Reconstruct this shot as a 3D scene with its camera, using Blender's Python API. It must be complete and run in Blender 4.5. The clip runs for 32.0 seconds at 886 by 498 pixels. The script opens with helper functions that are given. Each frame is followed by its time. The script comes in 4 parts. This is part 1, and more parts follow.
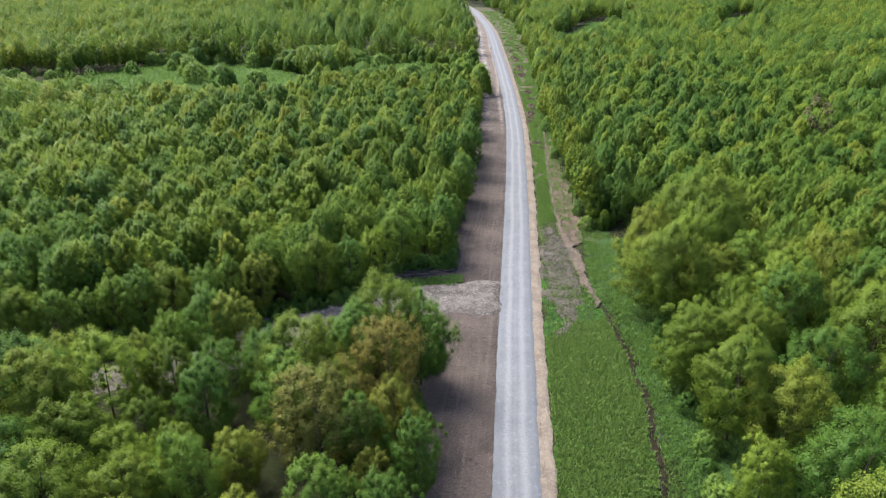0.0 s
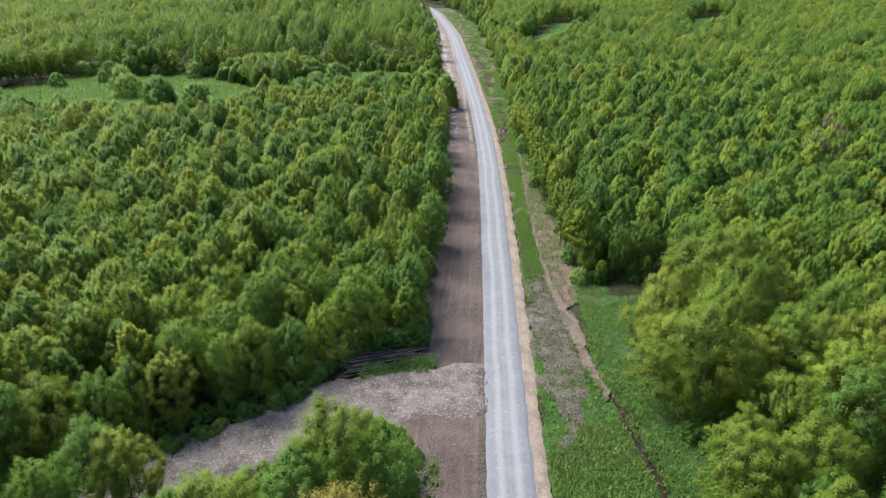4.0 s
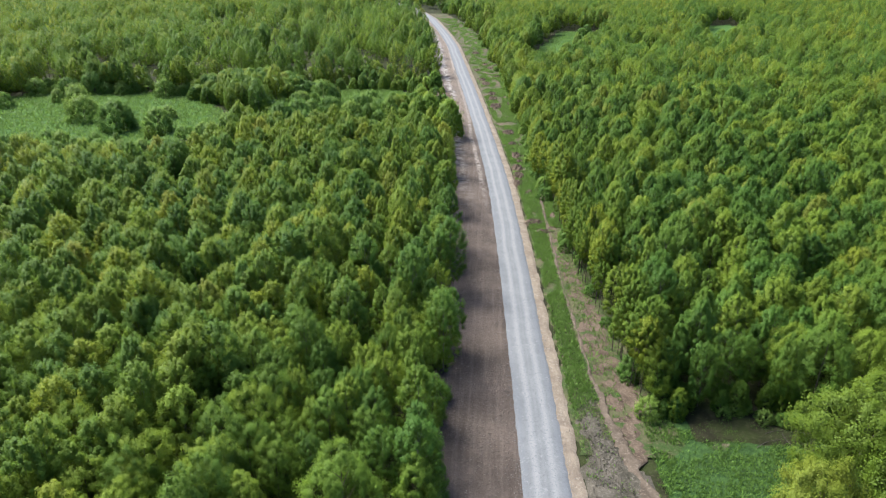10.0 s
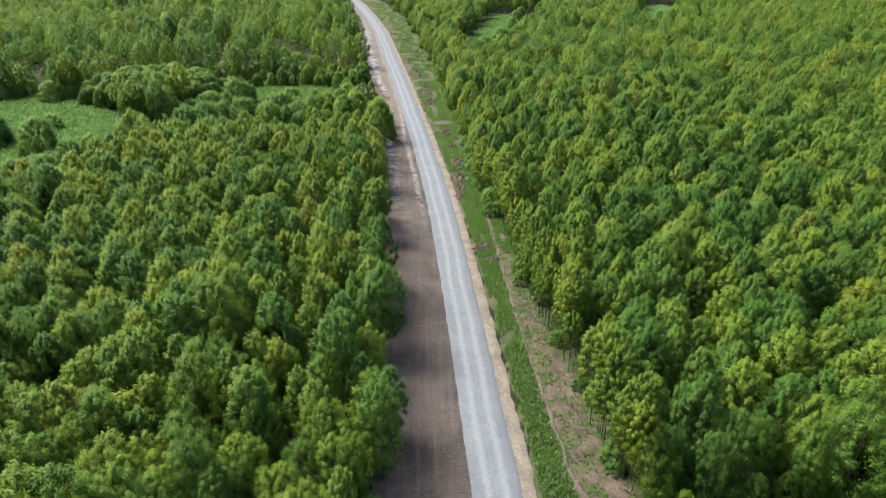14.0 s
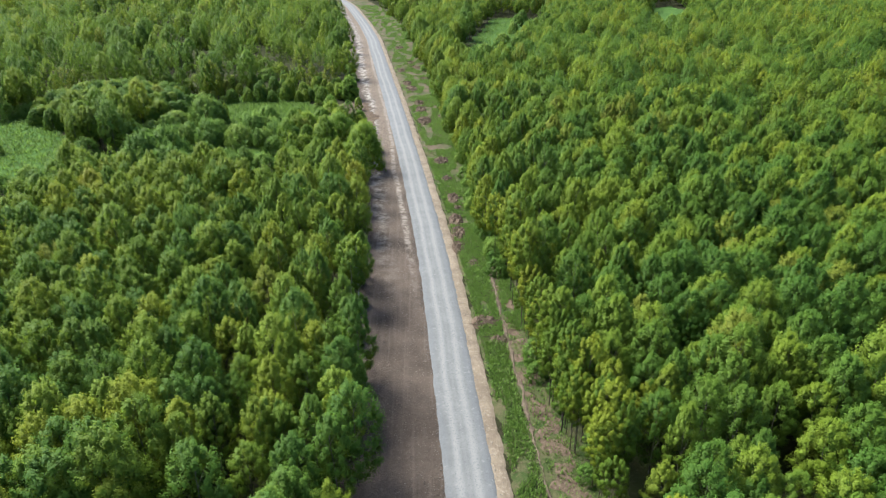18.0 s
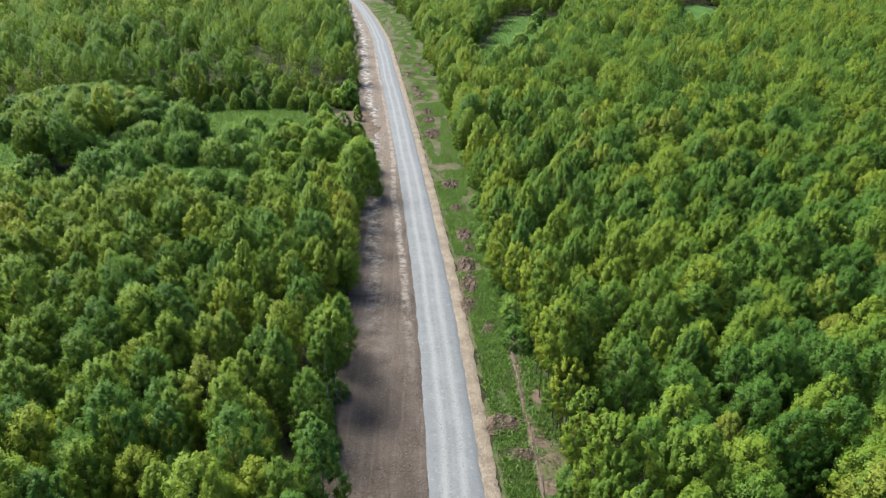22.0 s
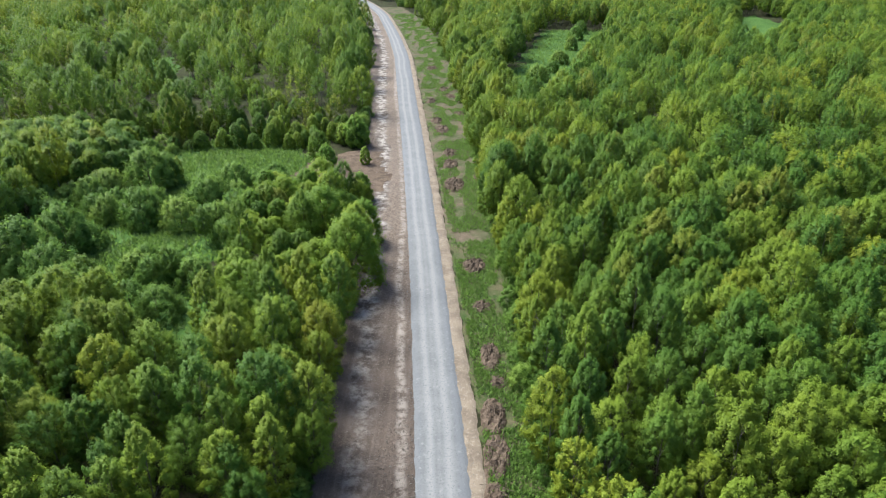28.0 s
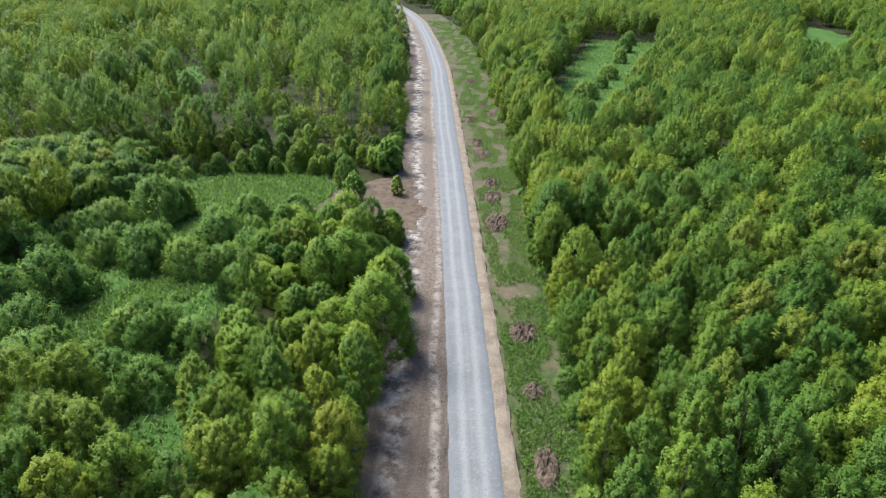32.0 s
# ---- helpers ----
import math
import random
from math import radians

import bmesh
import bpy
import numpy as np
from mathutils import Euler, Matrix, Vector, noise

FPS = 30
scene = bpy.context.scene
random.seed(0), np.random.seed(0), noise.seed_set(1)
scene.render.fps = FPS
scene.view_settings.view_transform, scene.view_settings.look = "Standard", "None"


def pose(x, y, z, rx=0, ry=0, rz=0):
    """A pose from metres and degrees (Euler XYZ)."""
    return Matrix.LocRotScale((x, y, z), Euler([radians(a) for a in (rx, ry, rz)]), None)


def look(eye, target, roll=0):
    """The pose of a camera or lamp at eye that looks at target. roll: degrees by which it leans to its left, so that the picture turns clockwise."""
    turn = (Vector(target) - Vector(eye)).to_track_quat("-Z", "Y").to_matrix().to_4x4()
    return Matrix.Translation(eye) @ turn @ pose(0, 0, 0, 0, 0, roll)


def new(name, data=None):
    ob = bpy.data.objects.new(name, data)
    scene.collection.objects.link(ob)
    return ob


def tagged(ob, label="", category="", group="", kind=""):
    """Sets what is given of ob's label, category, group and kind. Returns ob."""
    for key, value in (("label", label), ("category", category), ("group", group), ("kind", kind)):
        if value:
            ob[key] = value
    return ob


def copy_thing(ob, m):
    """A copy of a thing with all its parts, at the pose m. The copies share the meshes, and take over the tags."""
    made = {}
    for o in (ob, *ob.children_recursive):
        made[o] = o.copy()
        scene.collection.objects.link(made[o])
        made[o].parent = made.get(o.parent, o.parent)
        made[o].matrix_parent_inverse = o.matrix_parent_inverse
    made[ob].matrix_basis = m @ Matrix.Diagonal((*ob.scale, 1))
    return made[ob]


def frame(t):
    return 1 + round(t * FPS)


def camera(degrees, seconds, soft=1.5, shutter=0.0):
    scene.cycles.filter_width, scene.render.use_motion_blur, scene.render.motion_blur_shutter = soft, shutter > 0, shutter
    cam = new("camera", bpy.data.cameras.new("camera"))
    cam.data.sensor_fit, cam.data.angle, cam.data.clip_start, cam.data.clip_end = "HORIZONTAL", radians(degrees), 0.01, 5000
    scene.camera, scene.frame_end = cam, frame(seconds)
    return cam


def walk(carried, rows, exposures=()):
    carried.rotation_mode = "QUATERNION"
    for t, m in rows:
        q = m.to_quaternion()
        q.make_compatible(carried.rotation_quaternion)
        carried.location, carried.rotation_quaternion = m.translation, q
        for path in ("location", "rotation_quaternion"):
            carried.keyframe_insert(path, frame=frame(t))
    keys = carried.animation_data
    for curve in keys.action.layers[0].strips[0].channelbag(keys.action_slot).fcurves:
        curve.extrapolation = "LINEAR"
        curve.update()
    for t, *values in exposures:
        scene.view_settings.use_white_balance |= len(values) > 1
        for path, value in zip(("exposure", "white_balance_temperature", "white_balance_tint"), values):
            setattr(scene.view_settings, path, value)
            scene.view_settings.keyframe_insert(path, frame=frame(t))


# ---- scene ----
import collections

cam = camera(66.7, 32.0, soft=1.15)
PATH = [
    (0, (5.567, 1.302, 45.459), (5.324, 3.108, 44.633), -0.0),
    (0.5, (5.211, 3.565, 45.657), (4.97, 5.37, 44.828), -0.0),
    (1, (5.07, 5.866, 45.742), (4.863, 7.675, 44.915), -0.2),
    (1.5, (4.611, 8.59, 45.908), (4.405, 10.399, 45.079), -0.1),
    (2, (4.241, 11.228, 45.987), (4.057, 13.038, 45.157), -0.1),
    (2.5, (3.769, 14.203, 45.96), (3.586, 16.013, 45.129), 0.0),
    (3, (3.421, 17.085, 45.773), (3.237, 18.896, 44.944), 0.1),
    (3.5, (2.839, 19.933, 45.771), (2.693, 21.746, 44.941), 0.3),
    (5.5, (1.069, 31.155, 45.445), (0.941, 32.97, 44.616), 0.1),
    (6, (0.566, 33.88, 45.391), (0.439, 35.697, 44.564), 0.2),
    (6.5, (0.047, 36.492, 45.492), (-0.078, 38.308, 44.664), 0.3),
    (7, (-0.449, 38.988, 45.608), (-0.572, 40.805, 44.78), 0.3),
    (7.5, (-0.72, 41.659, 45.654), (-0.843, 43.475, 44.826), 0.4),
    (8, (-1.307, 43.86, 45.824), (-1.426, 45.677, 44.996), 0.5),
    (8.5, (-1.788, 46.183, 45.97), (-1.905, 48.0, 45.143), 0.5),
    (9, (-2.002, 48.462, 46.049), (-2.119, 50.279, 45.222), 0.4),
    (9.5, (-2.323, 50.755, 46.182), (-2.441, 52.572, 45.354), 0.4),
    (10, (-2.657, 52.692, 46.277), (-2.771, 54.508, 45.449), 0.4),
    (10.5, (-2.831, 54.582, 46.407), (-2.946, 56.399, 45.579), 0.4),
    (11, (-2.832, 56.692, 46.217), (-2.95, 58.509, 45.39), 0.3),
    (11.5, (-2.652, 59.424, 45.689), (-2.59, 61.248, 44.869), 0.4),
    (12, (-2.897, 61.937, 45.273), (-2.834, 63.762, 44.458), 0.4),
    (12.5, (-2.957, 64.329, 45.271), (-2.895, 66.135, 44.413), 0.3),
    (13, (-2.943, 66.976, 45.363), (-2.881, 68.779, 44.5), 0.2),
    (13.5, (-2.867, 69.545, 45.563), (-2.805, 71.343, 44.689), 0.2),
    (14, (-2.793, 72.226, 45.882), (-2.729, 74.024, 45.008), 0.1),
    (14.5, (-2.586, 74.912, 46.085), (-2.524, 76.709, 45.211), -0.0),
    (16.5, (-1.976, 86.539, 45.95), (-1.911, 88.336, 45.074), -0.1),
    (17, (-1.805, 89.348, 45.996), (-1.738, 91.144, 45.12), -0.0),
    (17.5, (-1.5, 92.293, 45.85), (-1.434, 94.09, 44.975), -0.0),
    (18, (-1.206, 95.172, 45.163), (-1.14, 96.971, 44.289), -0.1),
    (18.5, (-0.957, 98.0, 44.464), (-0.913, 99.8, 43.592), -0.2),
    (19, (-0.705, 100.869, 44.004), (-0.668, 102.668, 43.132), -0.2),
    (19.5, (-0.603, 103.887, 43.585), (-0.566, 105.687, 42.713), -0.1),
    (20, (-0.45, 106.789, 42.762), (-0.414, 108.589, 41.889), -0.1),
    (20.5, (-0.293, 109.688, 42.393), (-0.257, 111.487, 41.519), -0.1),
    (21, (-0.143, 112.481, 42.208), (-0.107, 114.279, 41.333), -0.0),
    (21.5, (0.079, 115.149, 42.213), (0.112, 116.947, 41.338), -0.0),
    (22, (0.207, 117.7, 42.297), (0.238, 119.497, 41.42), 0.0),
    (22.5, (0.587, 120.232, 42.347), (0.614, 122.028, 41.468), -0.0),
    (23, (0.909, 122.918, 42.303), (0.931, 124.714, 41.423), 0.0),
    (23.5, (1.273, 125.647, 42.329), (1.29, 127.443, 41.449), 0.0),
    (24, (1.396, 128.705, 42.196), (1.412, 130.501, 41.318), -0.0),
    (24.5, (1.589, 131.751, 42.086), (1.6, 133.549, 41.21), -0.1),
    (25, (1.677, 134.592, 42.116), (1.667, 136.39, 41.239), -0.1),
    (25.5, (1.706, 137.104, 42.222), (1.69, 138.902, 41.346), -0.1),
    (27.5, (1.886, 146.221, 41.719), (1.861, 148.025, 40.856), -0.5),
    (28, (1.691, 148.633, 41.539), (1.636, 150.437, 40.677), -0.4),
    (28.5, (1.501, 150.739, 41.53), (1.43, 152.543, 40.67), -0.4),
    (29, (1.226, 152.504, 41.511), (1.079, 154.304, 40.652), -0.4),
    (29.5, (0.949, 154.372, 41.451), (0.801, 156.172, 40.593), -0.4),
    (30, (0.505, 156.34, 41.502), (0.358, 158.141, 40.645), -0.3),
    (30.5, (0.147, 158.293, 41.412), (-0.001, 160.095, 40.557), -0.3),
    (31, (-0.127, 160.303, 41.373), (-0.272, 162.105, 40.519), -0.3),
    (31.5, (-0.294, 162.236, 41.405), (-0.44, 164.039, 40.552), -0.2),
    (32, (-0.326, 164.251, 41.344), (-0.472, 166.055, 40.494), -0.3),
]
walk(cam, [(t, look(eye, target, roll)) for t, eye, target, roll in PATH], exposures=((0.0, 1.72, 5650, 14), (9.0, 1.72, 5650, 11), (19.0, 1.69, 5800, 7), (25.0, 1.68, 5750, 7), (32.0, 1.66, 5600, 10)))

# ---- light: a hazy evening sky with a low, very soft sun ----
SUN_AZIMUTH, SUN_HEIGHT = radians(-52), radians(52)
world = bpy.data.worlds.new("world")
scene.world = world
world.use_nodes = True
wn, wl = world.node_tree.nodes, world.node_tree.links
sky = wn.new("ShaderNodeTexSky")
sky.sky_type, sky.sun_disc = "NISHITA", False
sky.sun_elevation, sky.sun_rotation = SUN_HEIGHT, SUN_AZIMUTH
sky.dust_density = 3.0
wl.new(sky.outputs[0], wn["Background"].inputs[0])
wn["Background"].inputs[1].default_value = 0.078
sun = new("sun", bpy.data.lights.new("sun", "SUN"))
sun.data.energy, sun.data.angle, sun.data.color = 3.2, radians(30), (1.0, 0.90, 0.71)
sun_way = Vector((math.sin(SUN_AZIMUTH) * math.cos(SUN_HEIGHT), math.cos(SUN_AZIMUTH) * math.cos(SUN_HEIGHT), math.sin(SUN_HEIGHT)))
sun.matrix_world = look(sun_way * 500, (0, 0, 0))
scene.view_settings.exposure = 1.69

rng = np.random.default_rng(7)


# ---- materials ----
class Nodes:
    """A node material with a few short ways to add nodes."""

    def __init__(self, name, rough=0.9):
        self.m = bpy.data.materials.new(name)
        self.m.use_nodes = True
        self.t = self.m.node_tree
        self.p = self.t.nodes["Principled BSDF"]
        self.p.inputs["Roughness"].default_value = rough
        self.p.inputs["Specular IOR Level"].default_value = 0.25
        self.place = self.t.nodes.new("ShaderNodeNewGeometry").outputs["Position"]

    def put(self, kind, **inputs):
        n = self.t.nodes.new(kind)
        for key, value in inputs.items():
            self.feed(n.inputs[key.replace("_", " ")], value)
        return n

    def feed(self, socket, value):
        if isinstance(value, bpy.types.NodeSocket):
            self.t.links.new(value, socket)
        else:
            socket.default_value = value

    def noise(self, scale, detail=3.0, rough=0.6, vector=None):
        n = self.put("ShaderNodeTexNoise", Scale=scale, Detail=detail, Roughness=rough)
        self.t.links.new(vector or self.place, n.inputs["Vector"])
        return n.outputs["Fac"]

    def ramp(self, fac, low, high):
        n = self.put("ShaderNodeMapRange", Value=fac)
        n.inputs["From Min"].default_value, n.inputs["From Max"].default_value = low, high
        n.interpolation_type = "SMOOTHSTEP"
        return n.outputs["Result"]

    def math(self, op, a, b=0.0):
        n = self.t.nodes.new("ShaderNodeMath")
        n.operation = op
        self.feed(n.inputs[0], a), self.feed(n.inputs[1], b)
        return n.outputs[0]

    def mix(self, fac, a, b):
        n = self.t.nodes.new("ShaderNodeMix")
        n.data_type = "RGBA"
        self.feed(n.inputs[0], fac)
        for socket, v in ((n.inputs[6], a), (n.inputs[7], b)):
            self.feed(socket, v if isinstance(v, bpy.types.NodeSocket) else (*v, 1))
        return n.outputs[2]

    def colour(self, value):
        self.feed(self.p.inputs["Base Color"], value if isinstance(value, bpy.types.NodeSocket) else (*value, 1))
        return self

    def bump(self, height, distance):
        n = self.put("ShaderNodeBump", Height=height, Distance=distance)
        self.t.links.new(n.outputs[0], self.p.inputs["Normal"])
        return self

    def across(self):
        """Metres across and along a strip."""
        n = self.t.nodes.new("ShaderNodeUVMap")
        s = self.t.nodes.new("ShaderNodeSeparateXYZ")
        self.t.links.new(n.outputs[0], s.inputs[0])
        return s.outputs[0], s.outputs[1]


def earthy(name, dark, mid, light, coarse, fine, bump=0.05, rough=0.95):
    n = Nodes(name, rough)
    n.p.inputs["Specular IOR Level"].default_value = 0.08
    c = n.mix(n.ramp(n.noise(coarse, 4), 0.35, 0.65), dark, mid)
    c = n.mix(n.ramp(n.noise(fine, 5, 0.7), 0.48, 0.78), c, light)
    n.colour(c).bump(n.noise(fine * 1.7, 4, 0.7), bump)
    return n.m


def tracked(name, dark, mid, light):
    """Bare soil with long faint lines left by the grader and by tracks."""
    n = Nodes(name, 0.95)
    long = n.put("ShaderNodeMapping", Vector=n.place)
    long.inputs["Scale"].default_value = (1.9, 0.06, 1)
    c = n.mix(n.ramp(n.noise(0.16, 4), 0.35, 0.65), dark, mid)
    c = n.mix(n.math("MULTIPLY", n.ramp(n.noise(1.0, 4, 0.6, long.outputs[0]), 0.45, 0.75), 0.4), c, light)
    grain = n.noise(3.4, 5, 0.75)
    c = n.mix(n.math("MULTIPLY", n.ramp(grain, 0.5, 0.78), 0.8), c, light)
    c = n.mix(n.math("MULTIPLY", n.ramp(n.noise(1.1, 4, 0.7), 0.55, 0.75), 0.5), c, dark)
    u, v = n.across()
    drift = n.math("MULTIPLY", n.math("SUBTRACT", n.noise(0.11, 3), 0.5), 5.0)
    broken = n.ramp(n.noise(0.55, 5, 0.7), 0.40, 0.62)
    off = n.math("ABSOLUTE", n.math("SUBTRACT", n.math("ADD", u, drift), 2.2))
    clay = n.math("MULTIPLY", n.math("SUBTRACT", 1.0, n.ramp(off, 0.4, 1.9)), n.ramp(v, 168.0, 205.0))
    pale = n.mix(n.ramp(v, 205.0, 240.0), (0.25, 0.225, 0.205), (0.36, 0.335, 0.31))
    c = n.mix(n.math("MULTIPLY", n.math("MULTIPLY", clay, broken), 0.85), c, pale)
    off = n.math("ABSOLUTE", n.math("SUBTRACT", n.math("ADD", u, n.math("MULTIPLY", drift, 0.25)), 5.9))
    berm = n.math("MULTIPLY", n.math("SUBTRACT", 1.0, n.ramp(off, 0.15, 0.7)), n.ramp(v, 165.0, 200.0))
    sandy = n.math("MULTIPLY", n.ramp(n.math("ADD", u, drift), 2.8, 3.8), n.ramp(v, 195.0, 250.0))
    c = n.mix(n.math("MULTIPLY", n.math("MULTIPLY", sandy, n.ramp(grain, 0.3, 0.6)), 0.75), c, (0.20, 0.16, 0.128))
    c = n.mix(n.math("MULTIPLY", n.math("MULTIPLY", berm, n.ramp(n.noise(0.8, 5, 0.7), 0.38, 0.6)), 0.75), c, (0.28, 0.25, 0.225))
    n.colour(c).bump(grain, 0.2)
    return n.m


def leafy(name, deep, green, yellow, old):
    """Foliage: a tint for each tree, a drift over the whole wood and a fine one from leaf to leaf; its sprays round off into clumps."""
    n = Nodes(name, 0.55)
    n.p.inputs["Specular IOR Level"].default_value = 0.12
    info = n.t.nodes.new("ShaderNodeObjectInfo").outputs["Random"]
    tint = n.t.nodes.new("ShaderNodeAttribute")
    tint.attribute_name = "tint"
    tree = n.math("FRACT", n.math("ADD", info, tint.outputs["Fac"]))
    geo = n.t.nodes.new("ShaderNodeNewGeometry")
    leaf = geo.outputs["Random Per Island"]
    c = n.mix(tree, deep, green)
    c = n.mix(n.math("MULTIPLY", n.ramp(tree, 0.42, 0.95), 0.95), c, yellow)
    c = n.mix(n.math("MULTIPLY", n.ramp(n.noise(0.03, 3), 0.45, 0.62), 0.32), c, yellow)
    c = n.mix(n.math("MULTIPLY", leaf, 0.2), c, yellow)
    c = n.mix(n.math("MULTIPLY", n.ramp(tree, 0.94, 0.99), 0.3), c, old)
    n.colour(c)
    puff = n.t.nodes.new("ShaderNodeAttribute")
    puff.attribute_name = "puff"
    turn = n.t.nodes.new("ShaderNodeVectorTransform")
    turn.vector_type, turn.convert_from, turn.convert_to = "VECTOR", "OBJECT", "WORLD"
    n.t.links.new(puff.outputs["Vector"], turn.inputs[0])
    both = n.t.nodes.new("ShaderNodeMix")
    both.data_type = "VECTOR"
    both.inputs[0].default_value = 0.85
    n.t.links.new(geo.outputs["Normal"], both.inputs[4]), n.t.links.new(turn.outputs[0], both.inputs[5])
    unit_way = n.t.nodes.new("ShaderNodeVectorMath")
    unit_way.operation = "NORMALIZE"
    n.t.links.new(both.outputs[1], unit_way.inputs[0])
    n.t.links.new(unit_way.outputs[0], n.p.inputs["Normal"])
    thin = n.put("ShaderNodeBsdfTranslucent", Color=n.mix(0.6, c, yellow))
    half = n.put("ShaderNodeMixShader", Fac=0.34)
    n.t.links.new(n.p.outputs[0], half.inputs[1]), n.t.links.new(thin.outputs[0], half.inputs[2])
    n.t.links.new(half.outputs[0], n.t.nodes["Material Output"].inputs["Surface"])
    return n.m


M_LEAF = leafy("leaves", (0.048, 0.118, 0.020), (0.078, 0.166, 0.023), (0.174, 0.245, 0.024), (0.20, 0.15, 0.04))
M_BUSH = leafy("bush_leaves", (0.070, 0.150, 0.025), (0.115, 0.215, 0.034), (0.175, 0.260, 0.045), (0.1, 0.15, 0.05))
M_RUST = leafy("rusty_leaves", (0.10, 0.128, 0.026), (0.145, 0.142, 0.028), (0.20, 0.175, 0.035), (0.22, 0.15, 0.05))
M_DULL = leafy("dull_leaves", (0.09, 0.10, 0.04), (0.13, 0.13, 0.055), (0.17, 0.15, 0.07), (0.2, 0.16, 0.1))
M_GOLD = leafy("golden_leaves", (0.078, 0.150, 0.018), (0.124, 0.200, 0.022), (0.208, 0.256, 0.022), (0.19, 0.16, 0.03))
M_FRESH = leafy("fresh_leaves", (0.082, 0.172, 0.020), (0.135, 0.235, 0.024), (0.215, 0.285, 0.028), (0.19, 0.2, 0.03))
M_YELLOW = leafy("yellow_leaves", (0.090, 0.150, 0.014), (0.125, 0.182, 0.018), (0.175, 0.215, 0.024), (0.19, 0.16, 0.03))
M_NEEDLE = leafy("needles", (0.11, 0.22, 0.03), (0.15, 0.26, 0.035), (0.21, 0.29, 0.035), (0.12, 0.18, 0.03))
M_BARK = earthy("bark", (0.05, 0.04, 0.03), (0.11, 0.09, 0.07), (0.2, 0.18, 0.15), 1.2, 9, 0.03)
M_BIRCH = earthy("birch_bark", (0.30, 0.29, 0.27), (0.52, 0.50, 0.47), (0.09, 0.08, 0.07), 0.7, 4, 0.01)
M_BIRCH_DULL = earthy("grey_birch_bark", (0.08, 0.07, 0.06), (0.17, 0.155, 0.135), (0.06, 0.05, 0.04), 0.7, 4, 0.01)
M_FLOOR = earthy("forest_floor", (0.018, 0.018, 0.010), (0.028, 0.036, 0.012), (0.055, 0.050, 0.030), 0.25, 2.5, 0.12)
M_MUD = tracked("graded_soil", (0.052, 0.040, 0.033), (0.090, 0.070, 0.058), (0.158, 0.130, 0.110))
M_SAND = earthy("sand", (0.150, 0.122, 0.095), (0.215, 0.178, 0.138), (0.31, 0.27, 0.22), 0.5, 3.5, 0.12)
M_BERM = earthy("trampled_soil", (0.088, 0.076, 0.066), (0.165, 0.146, 0.130), (0.33, 0.31, 0.29), 0.45, 3.2, 0.25)
M_RUBBLE = earthy("rubble", (0.050, 0.046, 0.034), (0.090, 0.080, 0.064), (0.18, 0.162, 0.140), 0.35, 4.0, 0.1)
M_LITTER = earthy("dead_leaves", (0.064, 0.048, 0.036), (0.110, 0.083, 0.062), (0.18, 0.142, 0.11), 0.5, 4.0, 0.08)
M_BRUSH = earthy("brushwood", (0.06, 0.045, 0.035), (0.13, 0.10, 0.08), (0.24, 0.2, 0.16), 0.9, 7.0, 0.05)
M_GRASS = earthy("grass", (0.022, 0.058, 0.010), (0.036, 0.088, 0.014), (0.060, 0.115, 0.024), 0.5, 3.5, 0.12)
M_MEADOW = earthy("meadow_grass", (0.036, 0.080, 0.017), (0.054, 0.112, 0.024), (0.085, 0.132, 0.036), 0.12, 1.6, 0.15)
M_BLADE = leafy("grass_blades", (0.055, 0.140, 0.018), (0.080, 0.180, 0.024), (0.125, 0.210, 0.038), (0.14, 0.17, 0.05))
M_WOOD = earthy("weathered_wood", (0.035, 0.03, 0.03), (0.085, 0.075, 0.07), (0.2, 0.18, 0.16), 1.0, 6.0, 0.02)
M_WATER = earthy("wet_mud", (0.012, 0.010, 0.007), (0.024, 0.018, 0.012), (0.055, 0.042, 0.03), 0.6, 3.0, 0.03, 0.35)


M_THIN = earthy("thin_turf", (0.032, 0.058, 0.015), (0.080, 0.076, 0.042), (0.115, 0.094, 0.062), 0.35, 3.0, 0.1)
M_FARTURF = earthy("far_turf", (0.042, 0.062, 0.020), (0.095, 0.076, 0.055), (0.155, 0.125, 0.10), 0.22, 1.4, 0.1)
M_BANK = earthy("washed_soil", (0.066, 0.052, 0.040), (0.108, 0.086, 0.066), (0.19, 0.158, 0.125), 0.4, 3.0, 0.08)


def verge():
    n = Nodes("verge", 0.95)
    green = n.mix(n.ramp(n.noise(1.6, 6, 0.75), 0.35, 0.65), (0.016, 0.040, 0.008), (0.036, 0.076, 0.014))
    bare = n.mix(n.noise(2.5, 4), (0.09, 0.065, 0.05), (0.20, 0.155, 0.12))
    c = n.mix(n.ramp(n.noise(0.16, 6, 0.7), 0.60, 0.70), green, bare)
    c = n.mix(n.math("MULTIPLY", n.ramp(n.noise(3.0, 4, 0.7), 0.55, 0.8), 0.5), c, (0.060, 0.092, 0.026))
    n.colour(c).bump(n.noise(4.0, 4, 0.7), 0.12)
    return n.m


M_VERGE = verge()


